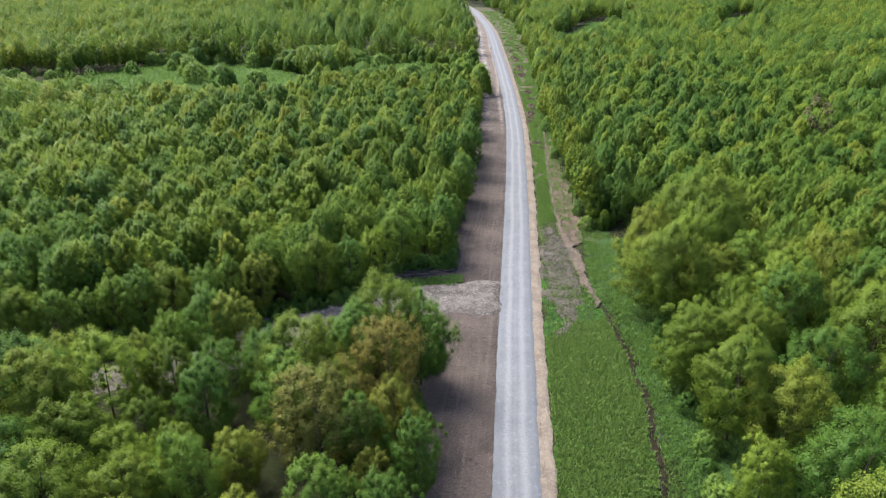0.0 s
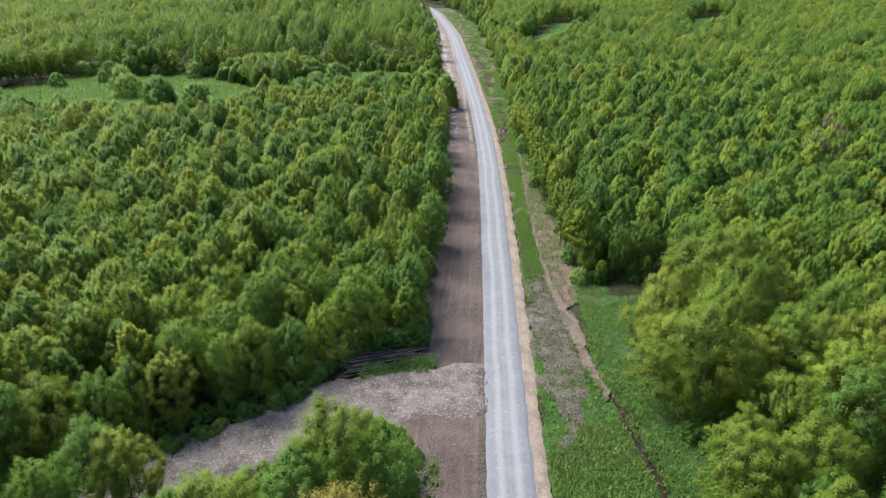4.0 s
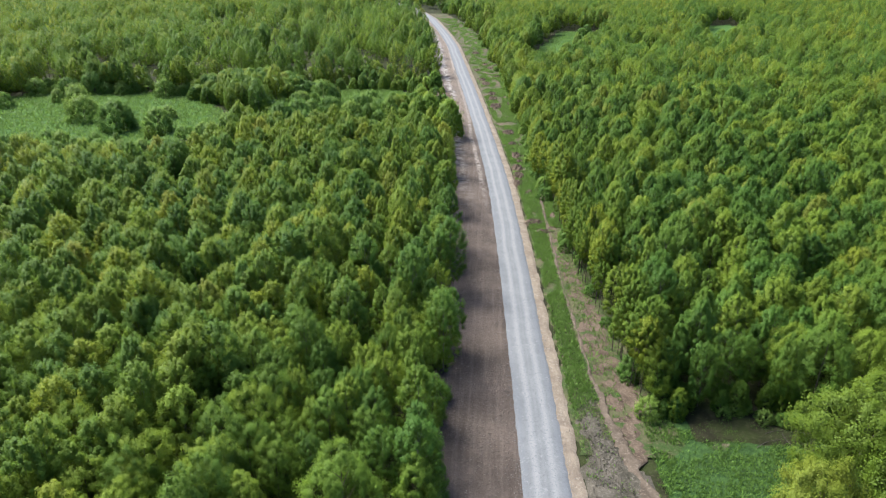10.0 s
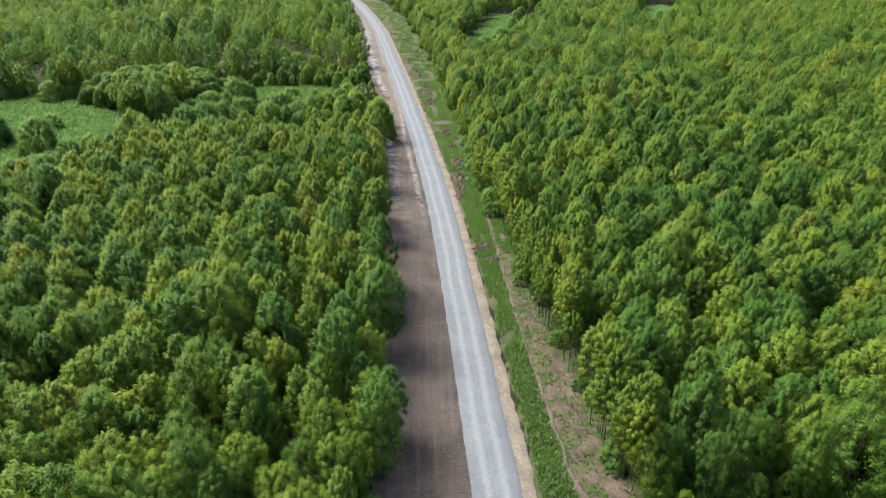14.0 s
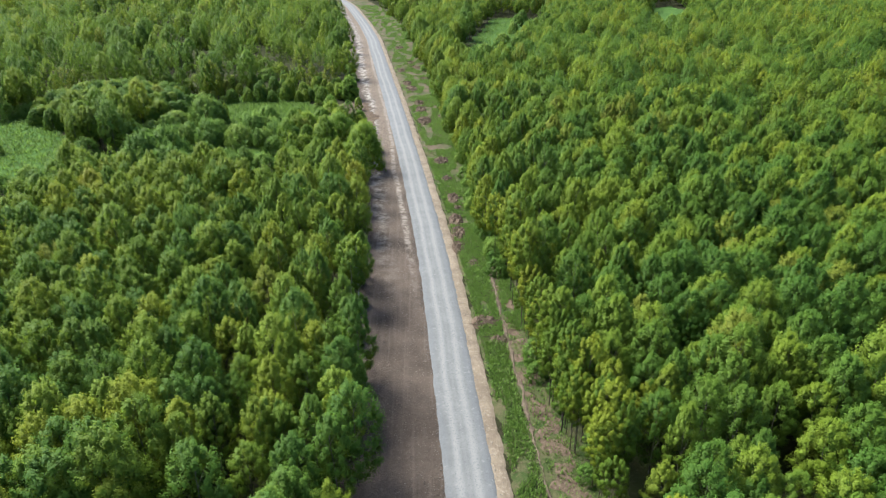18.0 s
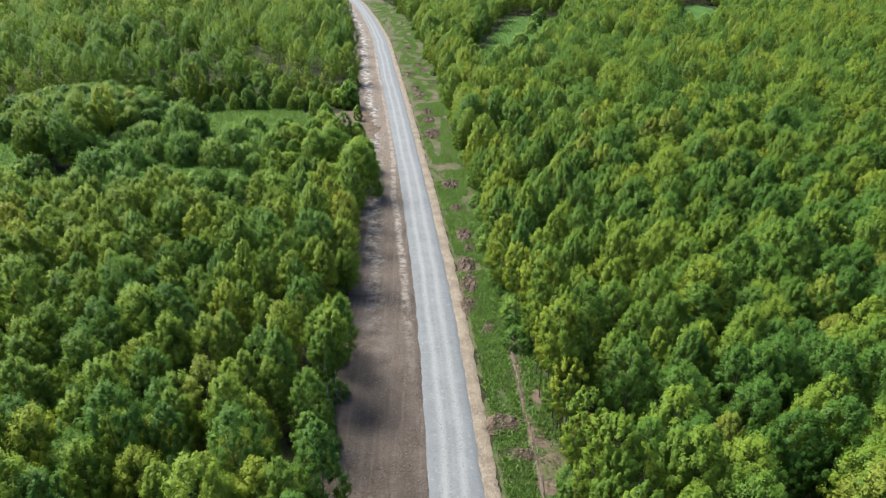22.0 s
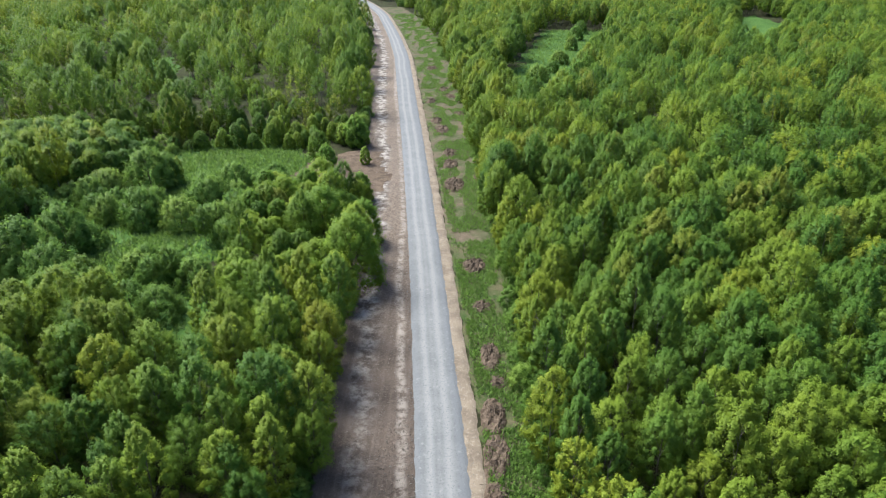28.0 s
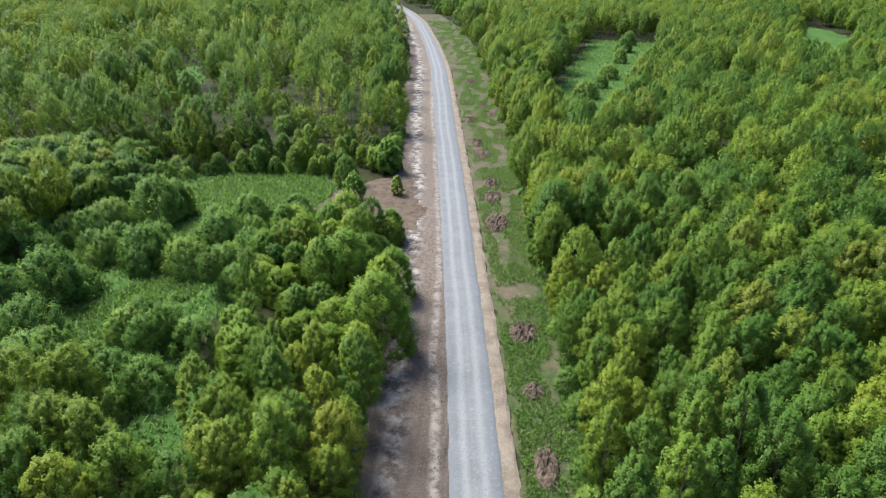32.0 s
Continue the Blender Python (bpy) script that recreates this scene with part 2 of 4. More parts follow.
def gravel():
    n = Nodes("gravel", 0.9)
    u, v = n.across()
    c = n.mix(n.ramp(n.noise(0.35, 4), 0.3, 0.7), (0.116, 0.121, 0.128), (0.148, 0.151, 0.158))
    wander = n.math("MULTIPLY", n.math("SUBTRACT", n.noise(0.05, 2), 0.5), 0.9)
    for line, wide, strength in ((1.4, 0.6, 0.7), (3.0, 0.65, 0.7), (2.2, 0.3, 0.15)):
        off = n.math("ABSOLUTE", n.math("SUBTRACT", n.math("ADD", u, wander), line))
        worn = n.math("SUBTRACT", 1.0, n.ramp(off, 0.0, wide))
        c = n.mix(n.math("MULTIPLY", worn, strength), c, (0.209, 0.212, 0.216))
    edge = n.math("MAXIMUM", n.math("SUBTRACT", 1.0, n.ramp(n.math("ADD", u, wander), 0.2, 0.9)), n.ramp(n.math("ADD", u, wander), 3.4, 4.0))
    c = n.mix(n.math("MULTIPLY", edge, 0.55), c, (0.113, 0.121, 0.136))
    stones = n.noise(5.0, 5, 0.75)
    c = n.mix(n.math("MULTIPLY", n.ramp(stones, 0.5, 0.68), 0.75), c, (0.088, 0.093, 0.102))
    c = n.mix(n.math("MULTIPLY", n.ramp(n.noise(2.2, 4, 0.7), 0.55, 0.72), 0.45), c, (0.238, 0.239, 0.242))
    n.colour(c).bump(stones, 0.04)
    return n.m


M_GRAVEL = gravel()


# ---- helpers for meshes ----
def mesh_of(name, verts, faces, *mats):
    me = bpy.data.meshes.new(name)
    me.from_pydata([tuple(v) for v in verts], [], [tuple(f) for f in faces])
    for m in mats:
        me.materials.append(m)
    return me


def loose_mesh(name, verts, mats, tint=None, slots=None, puff=None, sides=3):
    """A mesh of loose faces from an array of their corners, with a tint, a material and a facing for each face."""
    n = len(verts) // sides
    me = bpy.data.meshes.new(name)
    me.vertices.add(sides * n), me.loops.add(sides * n), me.polygons.add(n)
    me.vertices.foreach_set("co", np.ascontiguousarray(verts, dtype=np.float32).ravel())
    me.loops.foreach_set("vertex_index", np.arange(sides * n, dtype=np.int32))
    me.polygons.foreach_set("loop_start", np.arange(0, sides * n, sides, dtype=np.int32))
    for m in mats:
        me.materials.append(m)
    if slots is not None:
        me.polygons.foreach_set("material_index", slots.astype(np.int32))
    if tint is not None:
        at = me.attributes.new("tint", "FLOAT", "POINT")
        at.data.foreach_set("value", np.repeat(tint, sides).astype(np.float32))
    if puff is not None:
        at = me.attributes.new("puff", "FLOAT_VECTOR", "POINT")
        at.data.foreach_set("vector", np.repeat(puff, sides, axis=0).astype(np.float32).ravel())
    me.update(calc_edges=True)
    return me


def part(name, data, parent=None, label=""):
    ob = new(name, data)
    ob.parent = parent
    return tagged(ob, label)


def smooth_noise(x, y, size, seed=0.0):
    return noise.noise(Vector((x / size, y / size, seed)))


# ---- the plan: the road's line and the woods' edges, by distance along the valley ----
ROAD_Y = [-60, 0, 50, 74, 100, 122, 136, 165, 190, 207, 223, 250, 288, 333, 396, 445, 524, 573, 613, 700]
ROAD_X = [8.5, 5.5, 3.7, 2.7, 1.9, 1.2, 0.7, -0.5, -1.9, -3.4, -4.7, -7.3, -11.2, -16.1, -22.8, -30, -43.5, -56, -69, -102]
SOIL_Y = [-60, 50, 75, 100, 127, 165, 190, 207, 223, 250, 288, 333, 396, 445, 524, 700]
SOIL_X = [2, -2.3, -3.7, -4.8, -5.8, -7.6, -8.8, -10.4, -12.2, -13.6, -17.5, -22.5, -28.5, -35.5, -49, -108]
EAST_Y = [0, 45, 80, 85, 86, 111, 112, 125, 137, 150, 171, 199, 221, 243, 255, 296, 323, 387, 482, 560, 640, 700]
EAST_X = [23.6, 23.4, 23.4, 28, 37, 37, 14.6, 13.9, 13.2, 11.5, 10.3, 8.5, 7.8, 7.0, 5.7, 4.1, 1.6, -4.3, -16, -36, -66, -86]


def road_left(y):
    return sum(np.interp(y + d, ROAD_Y, ROAD_X) for d in (-10, -5, 0, 5, 10)) / 5


def soil_left(y):
    return sum(np.interp(y + d, SOIL_Y, SOIL_X) for d in (-8, 0, 8)) / 3


def gravel_right(y):
    return road_left(y) + 4.6 + min(max(y - 240, 0) / 120, 1.0) * 0.6


def inside(x, y, poly):
    x, y = x + 3.0 * smooth_noise(x, y, 7, 41), y + 3.0 * smooth_noise(x, y, 7, 47)
    hit = False
    for (ax, ay), (bx, by) in zip(poly, poly[1:] + poly[:1]):
        if (ay > y) != (by > y) and x < (bx - ax) * (y - ay) / (by - ay) + ax:
            hit = not hit
    return hit


MEADOWS = [
    [(-178, 214), (-152, 268), (-94, 273), (-84, 252), (-76, 240), (-75, 224), (-90, 208), (-120, 205), (-150, 204)],
    [(-56, 258), (-53, 284), (-41, 300), (-33, 296), (-28, 272), (-34, 256), (-44, 248), (-52, 250)],
    [(-56, 224), (-43, 243), (-37, 241), (-46, 222)],
    [(12, 318), (14, 350), (38, 462), (66, 460), (52, 395), (34, 345), (26, 306), (16, 302)],
    [(-114, 388), (-104, 396), (-88, 366), (-97, 352)],
    [(-35, 206), (-25, 208), (-20, 215), (-29, 223), (-38, 222)],
    [(9, 238), (11, 246), (15, 247), (16, 240), (13, 235)],
    [(150, 515), (150, 470), (122, 415), (100, 385), (94, 392), (110, 430), (134, 505)],
]
DEBRIS = [(-30.5, 265), (-29.5, 275), (-25, 281.5), (-14, 284), (-10, 257), (-19, 257)]
NEAR_BACK = [(-5, 70), (-12, 68), (-25, 61.5), (-50, 51), (-120, 28)]
FRONT = [(-4, 93.5), (-12.5, 91.5), (-15, 87.5), (-23, 80.0), (-30, 74), (-50, 63), (-120, 43)]
GROVE = [(22.5, 79), (22.5, 90), (23.5, 95), (34, 99), (46, 99), (46, 76)]


def line_y(x, line):
    return float(np.interp(-x, [-p[0] for p in line], [p[1] for p in line]))


def west_wood(x, y):
    """What grows at a place west of the road: near, wood, scrub or nothing."""
    if x > soil_left(y) - 0.6 + 1.0 * smooth_noise(0, y, 6, 61) + 0.5 * smooth_noise(0, y, 2.5, 63) - (2.0 if y > 380 else 0):
        return ""
    if y < 96 and y > line_y(x, NEAR_BACK) and y < line_y(x, FRONT):
        return ""
    if y <= line_y(x, NEAR_BACK):
        return "near"
    if (x + 80) ** 2 + (y - 273) ** 2 < 18.5 ** 2:
        return "dome"
    if any(inside(x, y, p) for p in MEADOWS) or inside(x, y, DEBRIS):
        return ""
    if 216 < y < 258 and -31 < x:
        return "thicket"
    if 212 < y < 262 and -66 < x < -25:
        return "scrub"
    if 258 < y < 284 and -100 < x < -29:
        return "scrub"
    if 183 < y < 236 and -190 < x < -62:
        return "scrub"
    return "wood"


def east_wood(x, y):
    if inside(x, y, GROVE):
        return "near"
    if x < np.interp(y, EAST_Y, EAST_X):
        return ""
    if any(inside(x, y, p) for p in MEADOWS):
        return ""
    if 80 < y < 113.5 and x < 38:
        return ""
    return "near" if y < 86 else "wood"


# ---- the ground ----
def ground():
    xs = np.r_[-2600, -1500, -900, np.arange(-600, -60, 30), np.arange(-60, 61, 4), np.arange(90, 601, 30), 900, 1500, 2600]
    ys = np.r_[-900, -300, -60, np.arange(0, 330, 4), np.arange(330, 760, 20), 1000, 1600, 3000]
    verts = [(x, y, -0.12 + 0.18 * smooth_noise(x, y, 11) * (abs(x) < 200)) for y in ys for x in xs]
    n = len(xs)
    faces = [(j * n + i, j * n + i + 1, j * n + n + i + 1, j * n + n + i) for j in range(len(ys) - 1) for i in range(n - 1)]
    tagged(new("ground", mesh_of("ground", verts, faces, M_FLOOR)), "dark forest floor of leaf litter and moss", "ground", kind="structure")


ground()


def strip(name, y0, y1, step, left, right, count, height, material, ragged=0.0, seed=0.0, base=None):
    """A strip of ground along the road, with its edges let into the soil."""
    rows, faces, uv = [], [], []
    ys = np.r_[np.arange(y0, min(y1, 270), 0.45), np.arange(max(270, y0), y1 + step / 2, step)] if y0 < 270 else np.arange(y0, y1 + step / 2, step)
    for y in ys:
        a = left(y) + ragged * (smooth_noise(0, y, 3.1, seed) + 0.6 * smooth_noise(5, y, 1.1, seed) + 0.45 * smooth_noise(2, y, 0.45, seed))
        b = right(y) + ragged * (smooth_noise(9, y, 3.3, seed) + 0.6 * smooth_noise(7, y, 1.2, seed) + 0.45 * smooth_noise(4, y, 0.5, seed))
        for i in range(count + 1):
            s = i / count
            x = a + (b - a) * s
            z = height(x, y, s) - (0.14 if i in (0, count) else 0)
            rows.append((x, y, z))
            uv.append((x - (base or left)(y), y))
    n = count + 1
    faces = [(j * n + i, j * n + i + 1, j * n + n + i + 1, j * n + n + i) for j in range(len(ys) - 1) for i in range(count)]
    me = mesh_of(name, rows, faces, material)
    layer = me.uv_layers.new(name="UVMap")
    index = np.empty(len(me.loops), dtype=np.int32)
    me.loops.foreach_get("vertex_index", index)
    layer.data.foreach_set("uv", np.array(uv, dtype=np.float32)[index].ravel())
    me.polygons.foreach_set("use_smooth", np.ones(len(me.polygons), dtype=bool))
    return new(name, me)


def patch(name, poly, step, height, material, ragged=0.6):
    """An uneven patch of ground over an outline, let into the soil at its rim."""
    xs, ys = [p[0] for p in poly], [p[1] for p in poly]
    grid, verts, faces = {}, [], []
    nx, ny = int((max(xs) - min(xs)) / step) + 3, int((max(ys) - min(ys)) / step) + 3
    keep = np.zeros((nx, ny), bool)
    for i in range(nx):
        for j in range(ny):
            x, y = min(xs) - step + i * step, min(ys) - step + j * step
            x, y = x + ragged * smooth_noise(x, y, 2.5, 3), y + ragged * smooth_noise(x, y, 2.5, 8)
            keep[i, j] = inside(x, y, poly)
    rim = lambda i, j: keep[max(i - 1, 0):i + 2, max(j - 1, 0):j + 2].all()
    for i in range(nx - 1):
        for j in range(ny - 1):
            if keep[i:i + 2, j:j + 2].any():
                face = []
                for a, b in ((i, j), (i + 1, j), (i + 1, j + 1), (i, j + 1)):
                    if (a, b) not in grid:
                        x, y = min(xs) - step + a * step, min(ys) - step + b * step
                        x += 0.3 * step * smooth_noise(x, y, 1.7, 1)
                        y += 0.3 * step * smooth_noise(x, y, 1.7, 5)
                        grid[a, b] = len(verts)
                        verts.append((x, y, height(x, y) if rim(a, b) else (-0.02 if keep[a, b] else -0.3)))
                    face.append(grid[a, b])
                faces.append(face)
    me = mesh_of(name, verts, faces, material)
    me.polygons.foreach_set("use_smooth", np.ones(len(me.polygons), dtype=bool))
    return new(name, me)


tagged(strip("soil_strip", -58, 640, 1.0, lambda y: soil_left(y) - 2.2, lambda y: road_left(y) + 0.6, 10,
             lambda x, y, s: 0.10 + 0.05 * smooth_noise(x, y, 1.2) + 0.02 * smooth_noise(x * 3, y, 4), M_MUD, 0.8, 1, soil_left),
       "graded strip of brown bare soil", "soil", kind="structure")
tagged(strip("sand_shoulder", -58, 640, 0.7, lambda y: gravel_right(y) - 0.6, lambda y: gravel_right(y) + 1.3, 5,
             lambda x, y, s: 0.20 - 0.10 * s + 0.06 * smooth_noise(x, y, 0.9), M_SAND, 0.26, 2),
       "tan sand shoulder beside the gravel", "shoulder", kind="structure")
tagged(strip("road", -58, 640, 1.0, road_left, gravel_right, 14,
             lambda x, y, s: 0.26 + 0.10 * (1 - (2 * s - 1) ** 2) + 0.015 * smooth_noise(x, y, 0.8), M_GRAVEL, 0.13, 3),
       "straight pale grey gravel road with wheel tracks", "road", kind="structure")
DITCH_Y = [86, 88, 91, 103, 110, 120, 135, 150, 165, 180, 200]
DITCH_X = [16.0, 15.2, 14.4, 12.6, 11.6, 10.6, 9.9, 9.3, 9.0, 8.7, 8.3]
STREAM_Y = [20, 35, 50, 63, 74, 82, 88]
STREAM_X = [18.6, 18.8, 19.2, 19.5, 18.3, 16.8, 15.5]


def ditch(y):
    return float(np.interp(y, DITCH_Y, DITCH_X))


def stream(y):
    return float(np.interp(y, STREAM_Y, STREAM_X)) + 0.4 * smooth_noise(3, y, 4)


def lumps(low, high, size, seed=0):
    return lambda x, y: low + (high - low) * (0.5 + 0.5 * smooth_noise(x, y, size, seed)) + 0.05 * smooth_noise(x, y, size / 4, seed + 3)


def wood_edge(y):
    return float(np.interp(y, EAST_Y, EAST_X))


tagged(strip("grass_field", -58, 92, 1.0, lambda y: gravel_right(y) + 1.2, lambda y: stream(y) + 0.2, 10,
             lambda x, y, s: 0.03 + 0.10 * smooth_noise(x, y, 2.4), M_GRASS, 0.4, 4),
       "lush green grass beside the gravel road", "grass", kind="structure")
tagged(strip("stream", -58, 88, 0.8, lambda y: stream(y) - 0.6, lambda y: stream(y) + 0.7, 4,
             lambda x, y, s: -0.02 + 0.05 * smooth_noise(x, y, 0.8), M_WATER, 0.5, 6),
       "narrow dark muddy stream bed", "stream", kind="structure")
tagged(patch("stream_bank", [(19.5, 20), (40, 20), (46, 84), (46, 113), (30, 114), (15.5, 113), (14.2, 100), (15.8, 88), (19, 74), (20, 63), (19.7, 50)], 1.6,
             lumps(0.04, 0.28, 3.0), M_VERGE), "rough green grass below the broad trees", "grass", kind="structure")
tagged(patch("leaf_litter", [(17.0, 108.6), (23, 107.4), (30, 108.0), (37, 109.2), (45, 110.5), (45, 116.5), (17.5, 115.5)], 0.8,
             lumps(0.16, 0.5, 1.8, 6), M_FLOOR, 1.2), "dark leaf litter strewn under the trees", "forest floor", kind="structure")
tagged(patch("rubble", [(8.2, 76), (7.9, 90), (7.6, 107), (8.6, 121), (10.6, 114), (12.2, 108), (13.2, 101), (14.4, 92), (15.2, 87), (12.2, 82), (9.8, 74)], 0.5,
             lumps(0.02, 0.34, 1.3), M_RUBBLE, 0.9), "grey rubble and stones beside the road", "rubble", kind="structure")
tagged(strip("verge", 106, 238, 1.0, lambda y: gravel_right(y) + 1.3, lambda y: max(wood_edge(y), gravel_right(y) + 3) + 2.5, 10,
             lambda x, y, s: 0.05 + 0.12 * smooth_noise(x, y, 2.0), M_THIN, 0.6, 7),
       "rough verge of thin grass over brown soil", "grass", kind="structure")
tagged(strip("far_verge", 237, 560, 1.0, lambda y: gravel_right(y) + 1.3, lambda y: max(wood_edge(y), gravel_right(y) + 3) + 2.5, 8,
             lambda x, y, s: 0.04 + 0.12 * smooth_noise(x, y, 2.0), M_FARTURF, 0.6, 7),
       "grass verge with bare brown spots", "grass", kind="structure")
tagged(strip("leaf_litter_bank", 101, 196, 0.8, lambda y: ditch(y) + 0.1, lambda y: ditch(y) + 0.3 + min(1, max(0, y - 101) / 8) * (0.9 if y < 104 else (min(wood_edge(y), 15) + 0.6 - ditch(y)) * min(1, (196 - y) / 40)) * max(0.0, 0.9 + 0.9 * smooth_noise(0, y, 7, 77)), 7,
             lambda x, y, s: 0.04 + 0.08 * s + 0.12 * smooth_noise(x, y, 1.1), M_LITTER, 1.7, 8),
       "bank of brown dead leaves above the ditch", "bank", kind="structure")
tagged(strip("eroded_bank", 84, 118, 0.6, lambda y: ditch(y) - 0.1 - 0.5 * math.sin((y - 84) / 34 * math.pi), lambda y: ditch(y) + 0.1 + 1.1 * math.sin((y - 84) / 34 * math.pi), 8,
             lambda x, y, s: 0.14 + 0.16 * s + 0.12 * smooth_noise(x, y, 0.8) + 0.05 * smooth_noise(x, y, 0.3), M_BANK, 0.7, 12),
       "washed-out tan bank of bare earth", "bank", kind="structure")
tagged(strip("ditch", 88, 180, 0.6, lambda y: ditch(y) - 0.18, lambda y: ditch(y) + 0.2, 3,
             lambda x, y, s: 0.15 + 0.05 * smooth_noise(x, y, 0.8), M_BANK, 0.4, 9),
       "narrow washed-out sandy ditch", "ditch", kind="structure")
tagged(patch("side_track", [(3.4, 79.3), (3.4, 90.2), (-2, 91), (-5.2, 89.2), (-13.5, 85.6), (-19, 82.8), (-25, 77.5), (-33, 69), (-44, 61), (-47, 54),
                            (-36, 58), (-27, 65), (-19, 72), (-11, 76.6), (-5, 77.6)], 0.55,
             lumps(0.04, 0.60, 1.1), M_BERM, 0.8), "churned pale soil track joining the road", "track", kind="structure")
for poly, wide in zip(MEADOWS, (3.0, 1.5, 1.5, 3.0, 1.5, 1.0, 1.0, 3.0)):
    tagged(patch("meadow", poly, wide, lumps(0.0, 0.2, 4.0), M_MEADOW, 2.0), "open meadow of pale green grass", "meadow", kind="structure")
tagged(patch("scrub_grass", [(-70, 213), (-68, 284), (-34, 287), (-25, 263), (-30, 240), (-36, 213)], 2.0, lumps(-0.04, 0.12, 4.0), M_MEADOW, 2.0), "rough grass between the bushes", "grass", kind="structure")
tagged(patch("brush_clearing", DEBRIS, 0.9, lumps(0.03, 0.3, 1.5), M_LITTER, 1.0), "cleared ground strewn with brown brushwood", "clearing", kind="structure")


# ---- trees ----
def unit(n, r):
    v = r.normal(size=(n, 3))
    return v / np.linalg.norm(v, axis=1)[:, None]


def crown_leaves(r, tall, wide, base, form, clumps, leaves, size, fill=3, lumpy=0.75):
    """Leaf sprays, as loose triangles, in clumps round a crown of the given form, and the way each one faces on its clump."""
    u = (np.arange(clumps) + r.random(clumps)) / clumps
    turn = np.arange(clumps) * 2.39996 + r.random(clumps) * 1.2
    if form == "birch":
        rad = np.where(u < 0.28, 0.35 + 0.65 * (u / 0.28) ** 0.6, np.maximum(1 - (np.maximum(u - 0.28, 0) / 0.74) ** 2.0, 0.02) ** 0.75)
    elif form == "bush":
        rad = np.sqrt(np.maximum(1 - u ** 2, 0))
    elif form == "cone":
        rad = (1 - u) ** 0.55 * np.minimum(1, u / 0.4 + 0.3)
    else:
        rad = np.sqrt(np.maximum(1 - (1.8 * u - 0.8) ** 2 * 0.95, 0.03))
    lobe = r.random(4) * 6.283
    uneven = 1 + 0.20 * np.sin(2 * turn + lobe[0] + 3 * u) + 0.16 * np.sin(3 * turn + lobe[1] - 5 * u) + 0.12 * np.sin(5 * turn + lobe[2] + 9 * u)
    broad = form == "round" and wide > 5.4
    rad = rad * (uneven * (0.66 + 0.34 * r.random(clumps)) if broad else 0.68 + 0.32 * r.random(clumps)) * wide / 2
    if broad:
        u = u * (1 + 0.09 * np.sin(2 * turn + lobe[3]) + 0.06 * np.sin(4 * turn + lobe[1]))
    centre = np.stack([np.cos(turn) * rad, np.sin(turn) * rad, base + (tall - base) * (u * 0.92 + 0.03)], 1)
    lump = wide * ((0.075 if broad else 0.1) + 0.06 * r.random(clumps)) * (1 - 0.3 * u)
    middle = np.array([0, 0, base + 0.45 * (tall - base)])

    def sprays(count, near, far, big, loose):
        c, l = np.repeat(centre, count, 0), np.repeat(lump, count)
        out = (c - middle) * (1, 1, 0.6)
        out /= np.linalg.norm(out, axis=1)[:, None] + 0.3
        way = unit(len(c), r) + 0.55 * out + (0, 0, 0.3)
        way /= np.linalg.norm(way, axis=1)[:, None]
        place = c + way * (l * (near + (far - near) * r.random(len(c))))[:, None]
        grow = 0.6 * out + (0, 0, 0.75)
        place += grow * (l * (0.3 if broad else 0.75) * np.maximum((way * grow).sum(1), 0) ** 2)[:, None]
        face = way + loose * unit(len(c), r)
        face /= np.linalg.norm(face, axis=1)[:, None]
        a = np.cross(face, unit(len(c), r))
        a /= np.linalg.norm(a, axis=1)[:, None] + 1e-6
        b = np.cross(face, a)
        s = (big * (0.6 + 0.8 * r.random(len(c))))[:, None]
        v = np.stack([place + a * s * 0.66, place - a * s * 0.34 + b * s * 0.40, place - a * s * 0.34 - b * s * 0.40], 1)
        puff = (0.9 if broad else lumpy) * way + 0.8 * out + (0, 0, 0.25)
        return v.reshape(-1, 3), puff / np.linalg.norm(puff, axis=1)[:, None]

    v1, p1 = sprays(leaves, 0.45, 1.3 if broad else 1.15, size, 0.5)
    v2, p2 = sprays(fill * 3, 0.0, 0.35, min(float(lump.mean()) * 1.3, 0.4), 0.3)
    return np.r_[v1, v2], np.r_[p1, p2]


def tube(points, radii, sides):
    """Triangles, as loose faces, of a tapered stem along the points."""
    rings = []
    for p, q in zip(points, radii):
        ang = np.arange(sides) * 2 * np.pi / sides
        rings.append(np.stack([p[0] + q * np.cos(ang), p[1] + q * np.sin(ang), np.full(sides, p[2])], 1))
    out = []
    for lo, hi in zip(rings, rings[1:]):
        for i in range(sides):
            k = (i + 1) % sides
            out += [lo[i], lo[k], hi[k], lo[i], hi[k], hi[i]]
    return np.array(out)


def stem_faces(r, tall, base, thick, limbs, wide, sides=6):
    lean = r.normal(size=2) * 0.02 * tall
    pts = [np.array([lean[0] * s * s, lean[1] * s * s, tall * 0.92 * s - 0.35 * (s == 0)]) for s in (0, 0.3, 0.6, 1.0)]
    out = [tube(pts, [thick, thick * 0.75, thick * 0.45, thick * 0.1], sides)]
    for i in range(limbs):
        s = 0.3 + 0.55 * (i + r.random()) / limbs
        root = np.array([lean[0] * s * s, lean[1] * s * s, tall * 0.92 * s])
        ang, far = i * 2.4 + r.random(), wide * (0.24 + 0.08 * r.random()) * (1.15 - 0.75 * s)
        tip = root + (np.cos(ang) * far, np.sin(ang) * far, tall * 0.14)
        out.append(tube([root, (root + tip) / 2 + (0, 0, 0.1), tip], [thick * 0.35, thick * 0.22, thick * 0.06], 4))
    return np.concatenate(out)


